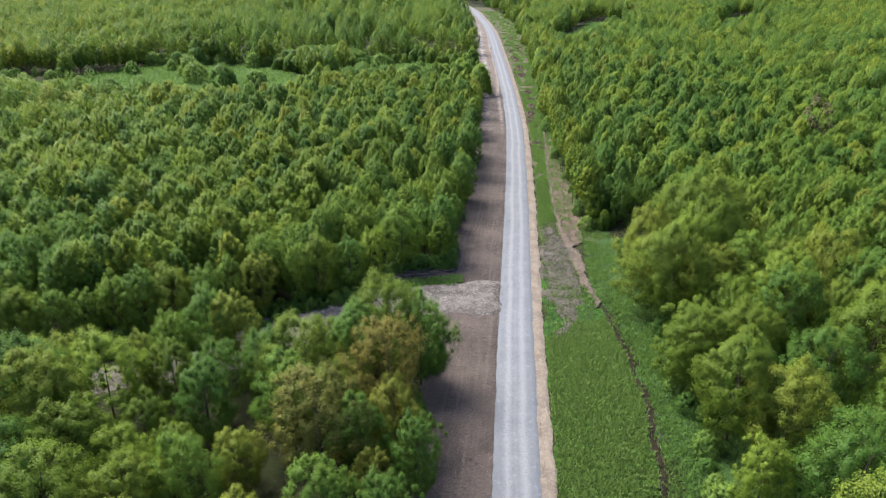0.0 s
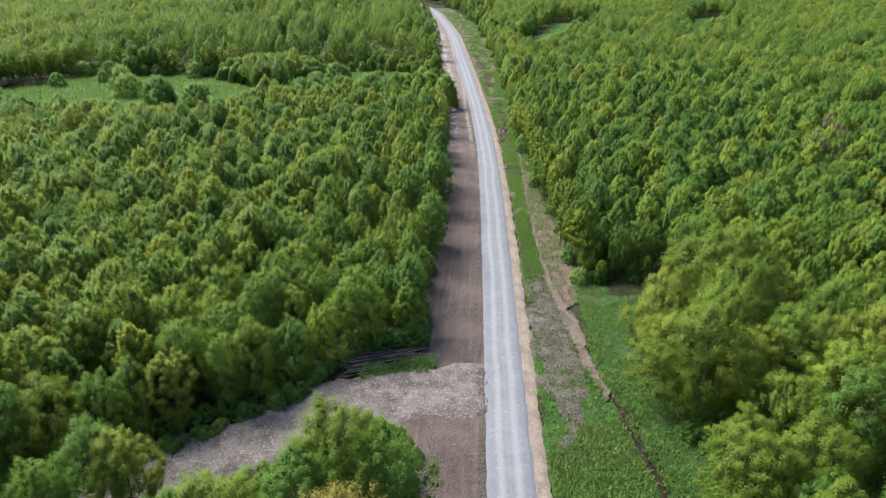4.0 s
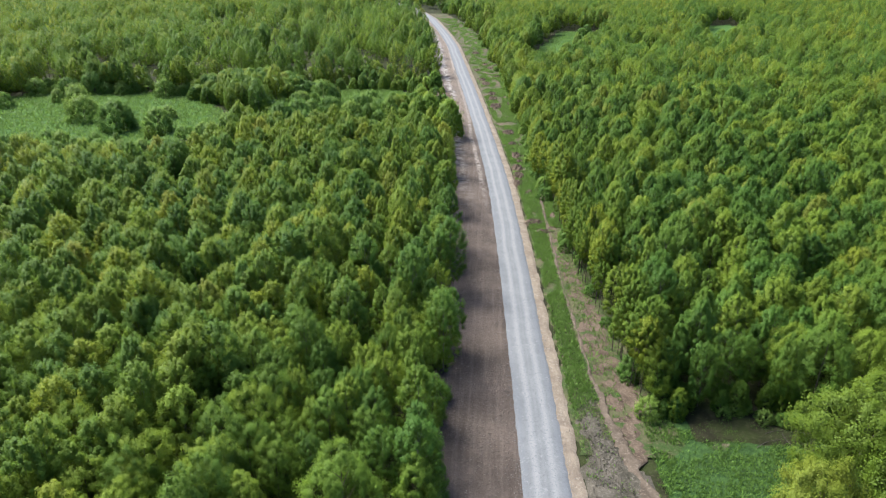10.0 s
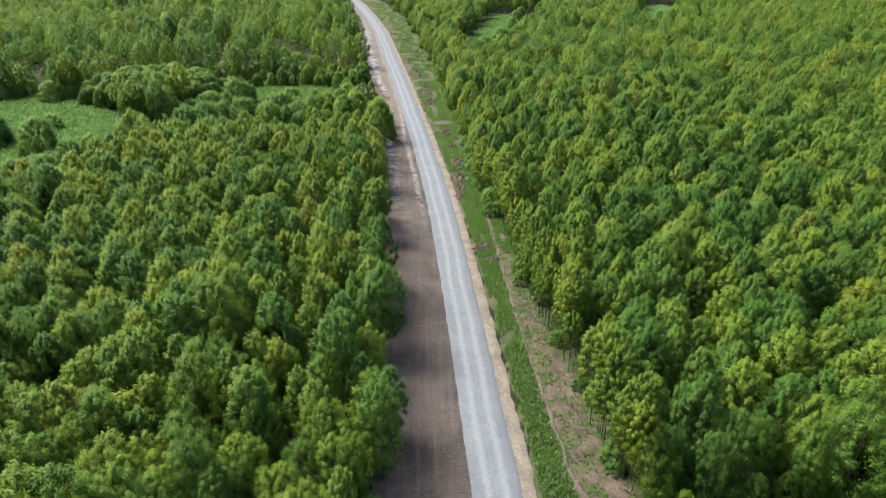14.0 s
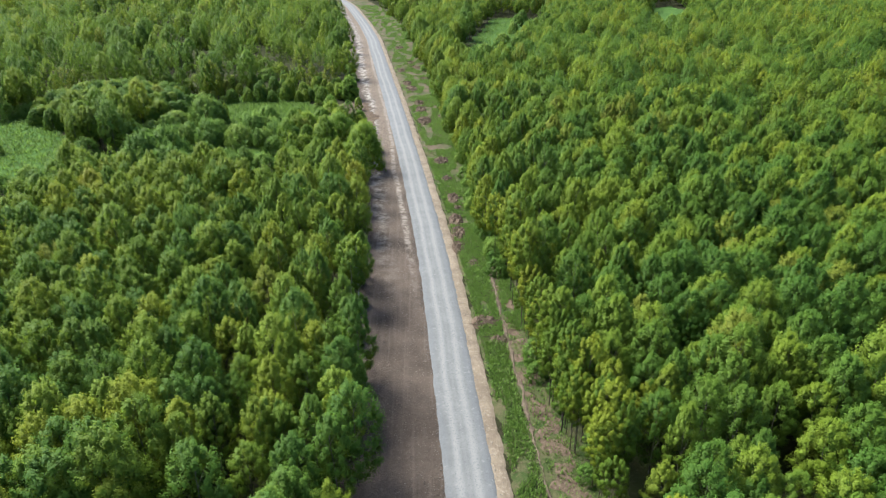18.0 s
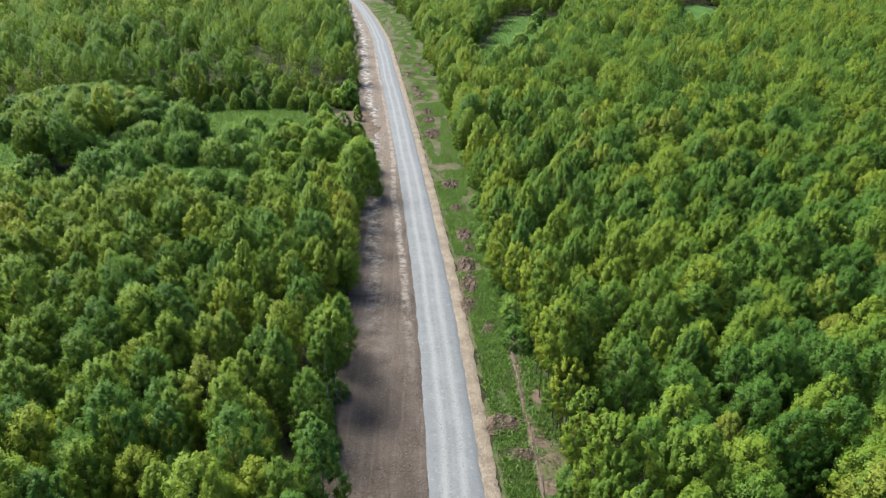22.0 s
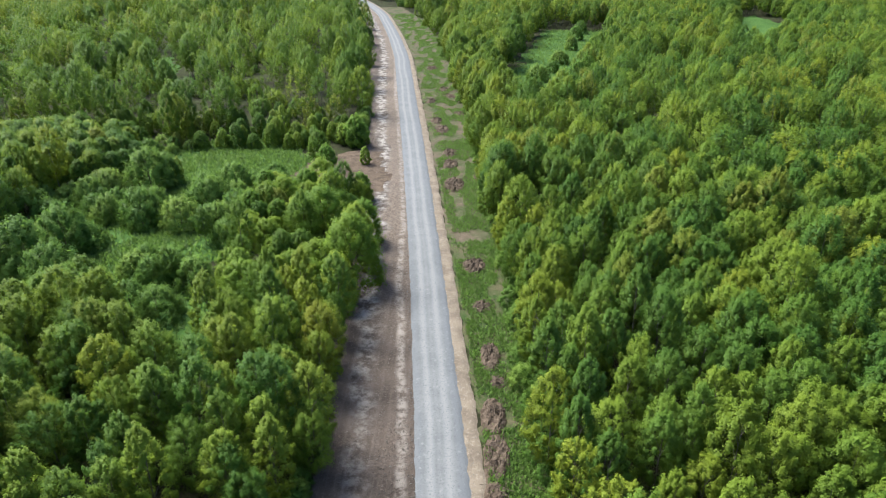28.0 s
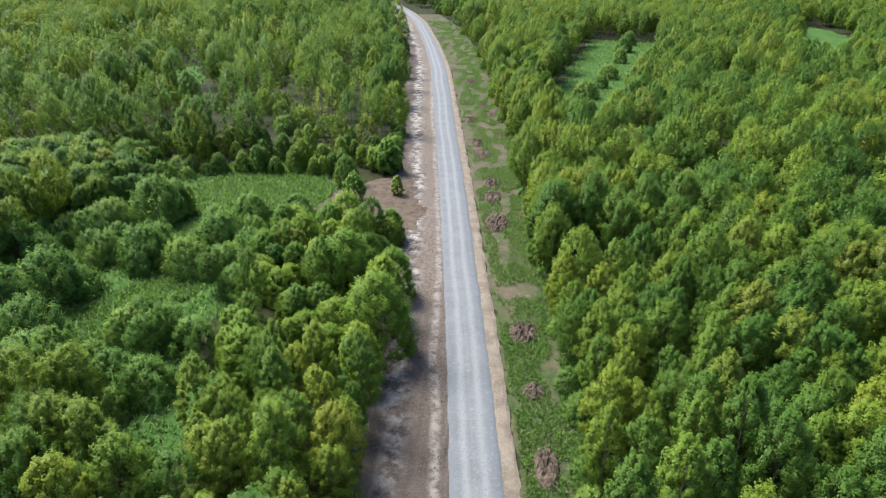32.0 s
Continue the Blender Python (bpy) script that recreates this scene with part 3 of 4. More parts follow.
KINDS = {  # height, width, height of the lowest leaves, form, bark, stem radius, leaves, clumps, sprays in a clump, spray size
    "birch_tree": (10.6, 4.5, 3.6, "birch", M_BIRCH_DULL, 0.08, M_LEAF, 84, 112, 0.125),
    "white_birch_tree": (10.5, 3.6, 8.6, "birch", M_BIRCH, 0.1, M_LEAF, 70, 104, 0.125),
    "golden_birch_tree": (10.8, 4.6, 3.6, "birch", M_BIRCH_DULL, 0.085, M_GOLD, 84, 112, 0.125),
    "tall_birch_tree": (13.0, 3.7, 6.0, "round", M_BARK, 0.075, M_GOLD, 64, 92, 0.13),
    "aspen_tree": (12.2, 5.3, 2.2, "birch", M_BIRCH_DULL, 0.09, M_LEAF, 104, 96, 0.14),
    "broadleaf_tree": (13.0, 8.2, 2.6, "round", M_BARK, 0.19, M_LEAF, 210, 150, 0.125),
    "golden_tree": (13.0, 8.6, 2.6, "round", M_BARK, 0.19, M_YELLOW, 210, 180, 0.14),
    "rusty_tree": (13.5, 7.2, 4.4, "round", M_BARK, 0.16, M_RUST, 150, 130, 0.125),
    "sparse_tree": (15.5, 6.0, 5.0, "round", M_BARK, 0.2, M_DULL, 50, 34, 0.2),
    "alder_bush": (6.0, 4.4, 0.0, "bush", M_BARK, 0.08, M_LEAF, 150, 84, 0.13),
    "golden_bush": (6.2, 4.4, 0.0, "bush", M_BARK, 0.08, M_FRESH, 150, 84, 0.13),
    "willow_bush": (3.6, 4.6, 0.0, "bush", M_BARK, 0.06, M_BUSH, 90, 80, 0.12),
    "young_pine": (3.2, 2.2, 0.1, "birch", M_BARK, 0.06, M_NEEDLE, 70, 34, 0.18),
}
LABELS = {
    "white_birch_tree": ("birch with a white stem bare below its crown", "tree", "white-stemmed birches beside the soil"),
    "golden_birch_tree": ("slender young birch in yellowish spring leaf", "tree", "young trees at the edge of the wood"),
    "birch_tree": ("slender young birch in fresh yellow-green leaf", "tree", "young trees at the edge of the wood"),
    "tall_birch_tree": ("tall thin birch with a bare stem below its crown", "tree", "tall birches above the ditch"),
    "aspen_tree": ("tall narrow aspen in dark green leaf", "tree", "tall trees behind the meadow"),
    "broadleaf_tree": ("broad leafy deciduous tree with a dense green crown", "tree", "broad trees near the road"),
    "golden_tree": ("broad deciduous tree with a yellow-green crown", "tree", "yellow-green trees near the road"),
    "rusty_tree": ("broad tree with orange-brown young leaves", "tree", "rusty trees near the road"),
    "sparse_tree": ("thinly leaved tall tree above the wood", "tree", "thin trees above the wood"),
    "alder_bush": ("dense rounded alder bush in bright green leaf", "bush", "alder bushes by the bare soil"),
    "golden_bush": ("dense rounded bush in yellow-green leaf", "bush", "alder bushes by the bare soil"),
    "willow_bush": ("rounded grey-green willow bush in rough grass", "bush", "bushes on the clearings"),
    "young_pine": ("small dark green young pine on bare soil", "tree", "young pines on the clearing"),
}
protos, light = {}, {}


def near_tree(kind, v, m, label=""):
    """A tree of its own: trunk and crown under one empty; the first of each make is built, the others copied."""
    key = (kind, v)
    if key in protos:
        ob = copy_thing(protos[key], m)
    else:
        tall, wide, base, form, bark, thick, leaf, clumps, leaves, size = KINDS[kind]
        r = np.random.default_rng(50 + v)
        wide *= r.uniform(0.85, 1.15)
        base *= 0.5 if form == "birch" else 1.0
        ob = new(kind)
        part("trunk", loose_mesh("trunk", stem_faces(r, tall, base, thick, 7, wide), [bark]), ob)
        q, puff = crown_leaves(r, tall, wide, base, form, clumps, leaves, size)
        part("crown", loose_mesh("crown", q, [leaf], puff=puff * 1.3), ob)
        named, category, group = LABELS[kind]
        tagged(ob, named, category, group)
        ob.matrix_basis = m
        protos[key] = ob
    return tagged(ob, label)


def light_mesh(kind, v, plain=False):
    """A tree in one mesh for the depth of the wood, plainer where it is farther off."""
    key = (kind, v, plain)
    if key not in light:
        tall, wide, base, form, bark, thick, leaf, clumps, leaves, size = KINDS[kind]
        r = np.random.default_rng(300 + v)
        wide *= r.uniform(0.8, 1.2)
        much, few, large = (0.9, 0.72, 1.2) if plain else (0.95, 0.9, 1.0)
        q, puff = crown_leaves(r, tall, wide * (1.1 if plain else 1.0), base, form, int(clumps * much), int(leaves * few), size * large, 3, 0.5 if plain else 0.75)
        puff = puff * (2.2 if plain else 1.3)
        if kind not in ("broadleaf_tree", "golden_tree", "rusty_tree", "aspen_tree", "tall_birch_tree", "alder_bush", "golden_bush", "willow_bush", "young_pine"):
            high, a = tall * r.uniform(0.62, 0.86), r.random() * 6.283
            low, facing = crown_leaves(r, high, r.uniform(3.0, 3.8), high * 0.4, "birch", 62, 84 if not plain else 56, size * (1.0 if not plain else 1.15), 3, 0.5 if plain else 0.75)
            far = r.uniform(1.4, 1.9)
            q, puff = np.r_[q, low + (far * math.cos(a), far * math.sin(a), 0)], np.r_[puff, facing * (2.2 if plain else 1.3)]
        st = stem_faces(r, tall, base, thick, 0, wide, 4)
        light[key] = loose_mesh(kind, np.r_[q, st], [leaf, bark], slots=np.r_[np.zeros(len(q) // 3), np.ones(len(st) // 3)],
                                puff=np.r_[puff, np.zeros((len(st) // 3, 3))])
    return light[key]


def standing(x, y, z=-0.1, s=1.0, tall=1.0, turn=None):
    turn = rng.random() * 360 if turn is None else turn
    return pose(x, y, z, 0, 0, turn) @ Matrix.Diagonal((s, s, s * tall, 1))


# Trees that stand out, each at its own place: kind, x, y, size, stretch, label.
SINGLE = [
    ("rusty_tree", -7.1, 55.0, 0.82, 1.2, ""),
    ("rusty_tree", -11.4, 46.2, 0.98, 0.98, "broad tree with olive-brown young leaves"),
    ("broadleaf_tree", -11.3, 59.5, 0.9, 1.0, ""),
    ("golden_tree", -9.2, 64.0, 0.92, 1.06, ""),
    ("broadleaf_tree", -5.3, 63.5, 0.74, 1.15, ""),
    ("broadleaf_tree", -29.6, 63.2, 0.66, 1.2, ""),
    ("golden_tree", -26.6, 63.0, 0.62, 1.25, ""),
    ("broadleaf_tree", -33.0, 61.0, 0.7, 1.1, ""),
    ("broadleaf_tree", -25.2, 56.5, 0.8, 1.0, ""),
    ("golden_tree", -29.0, 54.0, 0.9, 1.05, ""),
    ("broadleaf_tree", -24.0, 50.5, 0.85, 1.0, ""),
    ("golden_tree", -33.5, 55.5, 0.85, 1.05, ""),
    ("golden_tree", -21.8, 61.0, 0.66, 1.0, ""),
    ("golden_tree", -5.7, 50.8, 0.62, 1.15, ""),
    ("broadleaf_tree", -8.4, 48.2, 0.78, 1.0, ""),
    ("golden_tree", -6.2, 44.0, 0.7, 1.0, ""),
    ("golden_tree", -16.2, 57.0, 0.86, 1.0, ""),
    ("broadleaf_tree", -15.6, 51.0, 0.95, 1.0, ""),
    ("broadleaf_tree", -20.5, 57.5, 0.85, 1.0, ""),
    ("broadleaf_tree", -15.5, 62.5, 0.8, 0.95, ""),
    ("golden_tree", 29.4, 98.6, 1.12, 0.98, "broad yellow-green tree standing free on the grass"),
    ("golden_tree", 22.8, 91.5, 0.8, 1.2, ""),
    ("golden_tree", 24.4, 81.0, 0.95, 1.15, ""),
    ("golden_tree", 33.0, 100.2, 1.1, 1.0, ""),
    ("golden_tree", 31.0, 92.5, 1.05, 1.0, ""),
    ("golden_bush", -12.2, 224.6, 1.5, 1.0, "rounded olive-green tree beside the bare soil"),
    ("golden_bush", -13.0, 218.9, 1.15, 1.0, ""),
    ("golden_bush", -12.6, 231.4, 1.15, 1.0, ""),
    ("golden_bush", -12.4, 237.2, 1.1, 0.95, ""),
    ("birch_tree", -28.2, 231.0, 0.82, 1.05, ""),
    ("sparse_tree", 65.0, 151.0, 1.1, 1.0, ""),
    ("white_birch_tree", -9.3, 171.0, 0.95, 1.0, ""),
    ("white_birch_tree", -9.9, 169.6, 0.85, 1.05, ""),
    ("white_birch_tree", -10.4, 172.4, 0.9, 1.0, ""),
    ("white_birch_tree", -9.2, 157.5, 0.9, 1.0, ""),
    ("birch_tree", -7.5, 97.6, 0.95, 1.0, ""),
    ("broadleaf_tree", -10.6, 98.6, 0.62, 1.1, ""),
    ("broadleaf_tree", -7.4, 95.2, 0.58, 1.15, ""),
    ("broadleaf_tree", -7.6, 100.6, 0.55, 1.2, ""),
    ("birch_tree", -7.9, 101.6, 0.9, 1.05, ""),
    ("golden_birch_tree", -8.2, 105.4, 0.92, 1.0, ""),
    ("young_pine", -24.0, 270.5, 1.5, 1.0, ""),
    ("young_pine", -17.0, 273.2, 1.15, 1.0, "small yellow-green sapling on bare soil"),
    ("young_pine", -20.5, 285.5, 1.35, 1.0, ""),
    ("young_pine", -23.5, 287.0, 1.2, 1.0, ""),
]
for k in range(15):  # the closed front of the wood above the side track
    x = -13.2 - 3.1 * k
    SINGLE.append(("golden_tree" if k % 5 == 3 else "broadleaf_tree", x + rng.uniform(-0.6, 0.6), line_y(x, FRONT) + 1.6 + rng.uniform(-0.5, 0.9), rng.uniform(0.62, 0.8), rng.uniform(1.0, 1.2), ""))
for kind, x, y, s, tall, label in SINGLE:
    near_tree(kind, 0 if x > 20 else int(rng.integers(4)), standing(x, y, -0.1, s, tall), label)

def hollow(x, y):
    """Low growth between the groves behind the meadow."""
    return smooth_noise(x, y * 0.8, 13, 71) < -0.16 or y < 284 + 5 * smooth_noise(x, 3, 9, 72)


def in_front(x, y):
    return -48 < x < -4 and y < line_y(x, FRONT) + 5.5


# Places for all the trees on a shaken grid.
spots = []
for gx in np.arange(-560, 460, 3.2):
    for gy in np.arange(28, 720, 3.2):
        if not -0.9 * gy - 25 < gx < 0.72 * gy + 20:
            continue
        x, y = gx + rng.uniform(-1.6, 1.6), gy + rng.uniform(-1.6, 1.6)
        far = math.hypot(x, max(y - 165, 0))
        if far > 150 and rng.random() < (0.5 if far > 250 else 0.15):
            continue
        what = west_wood(x, y) if x < road_left(y) + 2 else east_wood(x, y)
        if not what or (what == "scrub" and rng.random() < 0.55) or (what == "thicket" and rng.random() < 0.05):
            continue
        if far < 90 and min(math.hypot(x - p[1], y - p[2]) for p in SINGLE) < (4.0 if what == "near" else 3.2):
            continue
        if what == "near" and any(math.hypot(x - p[0], y - p[1]) < (5.0 if x > 0 else 4.3) for p in spots if p[2] == "near"):
            continue
        if what == "wood" and (smooth_noise(x, y, 6.0, 15) < -0.45 or (y > 270 and smooth_noise(x, y, 9.0, 18) < (-0.06 if x < 0 else -0.2))):
            continue
        edge = min(abs(x - soil_left(y)), abs(x - float(np.interp(y, EAST_Y, EAST_X))))
        spots.append((x, y, what, far, edge))

order = sorted(range(len(spots)), key=lambda i: spots[i][4] + (0 if spots[i][1] < 240 else 60) - (14 if spots[i][2] == "near" or in_front(spots[i][0], spots[i][1]) else 0))
own = set(order[:470])
woods = tagged(new("woodland"), "dense young mixed wood of birch and alder in spring leaf", "woodland", kind="stuff")
distant = []
for i, (x, y, what, far, edge) in enumerate(spots):
    grove = smooth_noise(x, y, 26, 2)
    dome = max(0.0, 1 - ((x + 80) ** 2 + (y - 273) ** 2) / 19 ** 2)
    if dome > 0:
        kind, s, tall = "alder_bush", 0.9 + 0.2 * math.sqrt(dome) + rng.uniform(-0.05, 0.05), 0.6 + 0.5 * math.sqrt(dome) + rng.uniform(-0.08, 0.08)
    elif what == "scrub":
        kind, s, tall = ("willow_bush", rng.uniform(0.55, 1.2), rng.uniform(0.8, 1.2)) if rng.random() < 0.86 else ("birch_tree", rng.uniform(0.35, 0.6), 1.0)
    elif what == "thicket":
        kind, s, tall = ("golden_bush" if rng.random() < 0.78 else "alder_bush", rng.uniform(0.75, 1.1), rng.uniform(0.7, 0.95)) if rng.random() < 0.85 else ("birch_tree", rng.uniform(0.55, 0.75), 1.0)
    elif what == "near":
        kind, s, tall = "golden_tree" if rng.random() < 0.5 else "broadleaf_tree", rng.uniform(0.72, 1.02) * (1.15 if x > 0 else 1.0), rng.uniform(0.9, 1.06)
    elif in_front(x, y) or (x > 17 and 112 < y < 117):
        kind, s, tall = "broadleaf_tree", rng.uniform(0.56, 0.76), rng.uniform(1.05, 1.2)
    elif x > 0 and 116 < y < 185 and edge < 3.0:
        kind, s, tall = "tall_birch_tree", rng.uniform(0.8, 1.05), rng.uniform(0.92, 1.05)
    else:
        broad = (grove > 0.12 and y < 118 and x < 0) or rng.random() < 0.12
        kind, s, tall = ("broadleaf_tree", rng.uniform(0.54, 0.66), rng.uniform(1.1, 1.25)) if broad else ("birch_tree", rng.uniform(0.84, 1.08), rng.uniform(0.94, 1.08))
        if rng.random() < 0.07:
            tall *= 1.15
        s *= 1 + 0.12 * smooth_noise(x, y, 8, 12)
        if x < 0 and 160 < y < 262:
            s *= 0.92
        if kind == "birch_tree" and y < 330 and rng.random() < (0.08 + 0.7 * math.exp(-edge / 4) if x > 0 else 0.38) + 0.45 * smooth_noise(x, y, 17, 23):
            kind = "golden_birch_tree"
    if y > 275 and x < 0 and what == "wood" and x > -160:
        if rng.random() < (0.5 if not hollow(x, y) else 0.2):
            continue
        kind, s, tall = "aspen_tree", rng.uniform(0.85, 1.08), rng.uniform(0.88, 1.1)
        if hollow(x, y):
            kind, s, tall = "alder_bush" if rng.random() < 0.5 else "willow_bush", rng.uniform(0.7, 1.1), rng.uniform(0.8, 1.1)
    elif kind == "birch_tree" and what == "wood" and y > 230 and rng.random() < 0.22:
        kind, s = "aspen_tree", s * 0.92
    if i in own:
        near_tree(kind, int(rng.integers(6)), standing(x, y, -0.1, s, tall))
    elif far < 98 and y < 400:
        ob = new("tree", light_mesh(kind, int(rng.integers(9)), far > 68))
        ob.parent = woods
        ob.matrix_basis = standing(x, y, -0.1, s, tall)
    else:
        distant.append((x, y, s, tall, kind, far, what))


def stand_mesh(back, level, v):
    """A stand of several trees in one mesh for the far wood."""
    key = ("stand", back, level, v)
    if key not in light:
        r = np.random.default_rng(900 + 40 * level + 20 * back + v)
        side, across = (9.0, 1.6 if back == 1 else 2.1) if level == 0 else (18.0, 3.2 if back == 1 else 4.1)
        n = math.ceil(across)
        clumps, leaves, size = (52, 40, 0.2) if level == 0 else (30, 20, 0.36)
        blocks, puffs, tints, slots = [], [], [], []
        for k in range(n * n):
            if k and r.random() < 1 - (across / n) ** 2:
                continue
            x, y = ((k % n + r.uniform(0.1, 0.9)) / n - 0.5) * side, ((k // n + r.uniform(0.1, 0.9)) / n - 0.5) * side
            pick = r.random()
            if back == 2:
                kind, s, tall = "alder_bush", r.uniform(0.55, 1.0), r.uniform(0.7, 1.1)
            elif back:
                kind = "aspen_tree" if pick < 0.9 else "alder_bush"
                s, tall = (r.uniform(0.82, 1.08), r.uniform(0.86, 1.1)) if kind == "aspen_tree" else (r.uniform(0.8, 1.1), r.uniform(0.8, 1.2))
            else:
                kind = "birch_tree" if pick < 0.52 else "golden_birch_tree" if pick < 0.78 else "aspen_tree" if pick < 0.86 else "broadleaf_tree"
                s, tall = r.uniform(0.92, 1.14) * (0.5 if kind == "broadleaf_tree" else 0.85 if kind == "aspen_tree" else 1.0), r.uniform(0.92, 1.08)
            high, wide, base, form, bark, thick, *_ = KINDS[kind]
            q, p = crown_leaves(r, high, wide * r.uniform(0.95, 1.35) * (1.08 if back == 1 else 1.0), base * 0.8, form, clumps, leaves, size / s, 2, 0.45)
            st = stem_faces(r, high, base, thick, 0, wide, 3)
            blocks += [q * (s, s, s * tall) + (x, y, 0), st * (s, s, s * tall) + (x, y, 0)]
            puffs += [p * 3, np.zeros((len(st) // 3, 3))]
            tints.append(np.full((len(q) + len(st)) // 3, r.random()))
            slots += [np.full(len(q) // 3, int(kind == "golden_birch_tree")), np.full(len(st) // 3, 2)]
        light[key] = loose_mesh("stand", np.concatenate(blocks), [M_LEAF, M_GOLD, M_BIRCH_DULL], np.concatenate(tints), np.concatenate(slots), np.concatenate(puffs))
    return light[key]


def far_woods():
    """The trees past the near wood: full cells as stands, the rest one by one."""
    holder = tagged(new("far_woodland"), "far expanse of young birch and aspen wood", "woodland", kind="stuff")
    cells = collections.defaultdict(list)
    for spot in distant:
        level = 1 if spot[5] > 235 else 0
        side = (9.0, 18.0)[level]
        cells[level, math.floor(spot[0] / side), math.floor(spot[1] / side)].append(spot)
    for (level, i, j), trees in cells.items():
        side = (9.0, 18.0)[level]
        x, y = (i + 0.5) * side, (j + 0.5) * side
        reach = 0.8 * side
        clear = x - reach > wood_edge(y) if x > road_left(y) else x + reach < soil_left(y)
        if clear and len(trees) >= (3, 5)[level] and all(t[6] == "wood" for t in trees) and not any(inside(x + a * side, y + b * side, p) for p in MEADOWS for a, b in ((0, 0), (-0.5, -0.5), (0.5, -0.5), (-0.5, 0.5), (0.5, 0.5))):
            ob = new("stand", stand_mesh((2 if hollow(x, y) else 1) if y > 275 and -160 < x < 0 else 0, level, int(rng.integers(7))))
            ob.parent = holder
            ob.matrix_basis = standing(x + rng.uniform(-1, 1), y + rng.uniform(-1, 1), -0.1, rng.uniform(0.9, 1.08), rng.uniform(0.9, 1.1))
            continue
        for x, y, s, tall, kind, far, what in trees:
            ob = new("tree", light_mesh(kind, int(rng.integers(9)), True))
            ob.parent = holder
            ob.matrix_basis = standing(x, y, -0.1, s, tall)

    # The wood goes on beside and behind the flight.
    for x in np.arange(-207, 210, 18):
        for y in np.arange(-54, 340, 18):
            seen = -0.9 * y - 32 < x < 0.72 * y + 27 and y > 20
            if not seen and (x > 34 or x < soil_left(y) - 16):
                ob = new("stand", stand_mesh(0, 1, int(rng.integers(7))))
                ob.parent = holder
                ob.matrix_basis = standing(x, y, -0.1, rng.uniform(0.9, 1.08), rng.uniform(0.9, 1.1))


far_woods()


# ---- bushes on the clearings ----
BUSHES = [(-148, 247, 1.2), (-158, 274, 1.4), (-149, 265, 1.6), (-136, 255, 1.1), (-139, 266, 1.7), (-124, 246, 1.6), (-115, 233, 1.6), (-101, 224, 1.6),
          (-100, 227, 1.5), (-89, 223, 1.3), (-132, 269, 1.7), (-93, 238, 0.8), (-107, 267, 1.2), (-51, 262, 1.4), (-53, 259, 1.4), (-59, 255, 1.3), (-48, 244, 1.1),
          (-41, 242, 1.0), (-54, 249, 1.2), (-54, 233, 1.3), (-50, 223, 1.5), (-45, 216, 1.4), (-66, 244, 1.2), (-57, 238, 1.2), (-38, 259, 1.1),
          (-42, 256, 1.1), (24, 352, 1.2), (34, 380, 1.0), (42, 408, 1.3), (47, 432, 1.1), (52, 450, 1.2), (20, 334, 0.9), (30, 366, 0.7), (-67, 250, 1.2), (-57, 228, 1.3), (-34, 216, 1.2), (-40, 250, 1.1), (-31, 261, 0.7), (-34, 264, 0.6)]
for i, (x, y, s) in enumerate(BUSHES):
    near_tree("willow_bush", i % 5, standing(x, y, -0.1, s * 0.9, rng.uniform(0.85, 1.15)))
for x, y, s in ((-120, 281, 0.75), (-133, 279, 0.9), (-107, 270, 0.85), (-49, 262, 0.5), (-37, 291, 0.8)):
    near_tree("birch_tree", int(rng.integers(6)), standing(x, y, -0.1, s), "lone slender birch on the meadow")

# Low growth along the edges of the wood.
for y in np.arange(30, 330, 1.25):
    for side in (0, 1):
        x = soil_left(y) - rng.uniform(1.4, 3.4) if side == 0 else wood_edge(y) + rng.uniform(-0.3, 2.0)
        if (side == 0 and (60 < y < 93.5 or 257 < y < 284)) or (side == 1 and (80 < y < 111 or (113 < y < 178 and rng.random() < 0.75))) or rng.random() < 0.25:
            continue
        ob = new("undergrowth", light_mesh("willow_bush", int(rng.integers(9))))
        ob.parent = woods
        s = rng.uniform(0.35, 0.7)
        ob.matrix_basis = standing(x, y, -0.1, s, rng.uniform(0.75, 1.2))
for x in np.arange(-60, -5, 1.1):
    for _ in range(2):
        ob = new("undergrowth", light_mesh("willow_bush", int(rng.integers(9))))
        ob.parent = woods
        ob.matrix_basis = standing(x, line_y(x, FRONT) + rng.uniform(0.2, 2.0), -0.1, rng.uniform(0.3, 0.7), rng.uniform(0.75, 1.15))
for k in range(270):
    x = rng.uniform(-60, -16) if k % 3 else rng.uniform(-95, -22)
    y = line_y(x, FRONT) - rng.uniform(0.5, 3.5) if k % 3 else rng.uniform(283, 304)
    ob = new("undergrowth", light_mesh("willow_bush" if k % 3 else "alder_bush", int(rng.integers(9))))
    ob.parent = woods
    ob.matrix_basis = standing(x, y, -0.1, rng.uniform(0.15, 0.4) if k % 3 else rng.uniform(0.4, 0.8), rng.uniform(0.8, 1.3))
for k in range(90):
    y = rng.uniform(66, 77)
    ob = new("undergrowth", light_mesh("willow_bush", int(rng.integers(9))))
    ob.parent = woods
    ob.matrix_basis = standing(rng.uniform(-15, soil_left(y) - 0.6), y, -0.1, rng.uniform(0.2, 0.6), rng.uniform(0.6, 1.3))
for k in range(70):
    ob = new("undergrowth", light_mesh("willow_bush", int(rng.integers(9))))
    ob.parent = woods
    ob.matrix_basis = standing(rng.uniform(-165, -88), 271 + rng.uniform(-3, 5), -0.1, rng.uniform(0.6, 1.1), rng.uniform(0.8, 1.2))
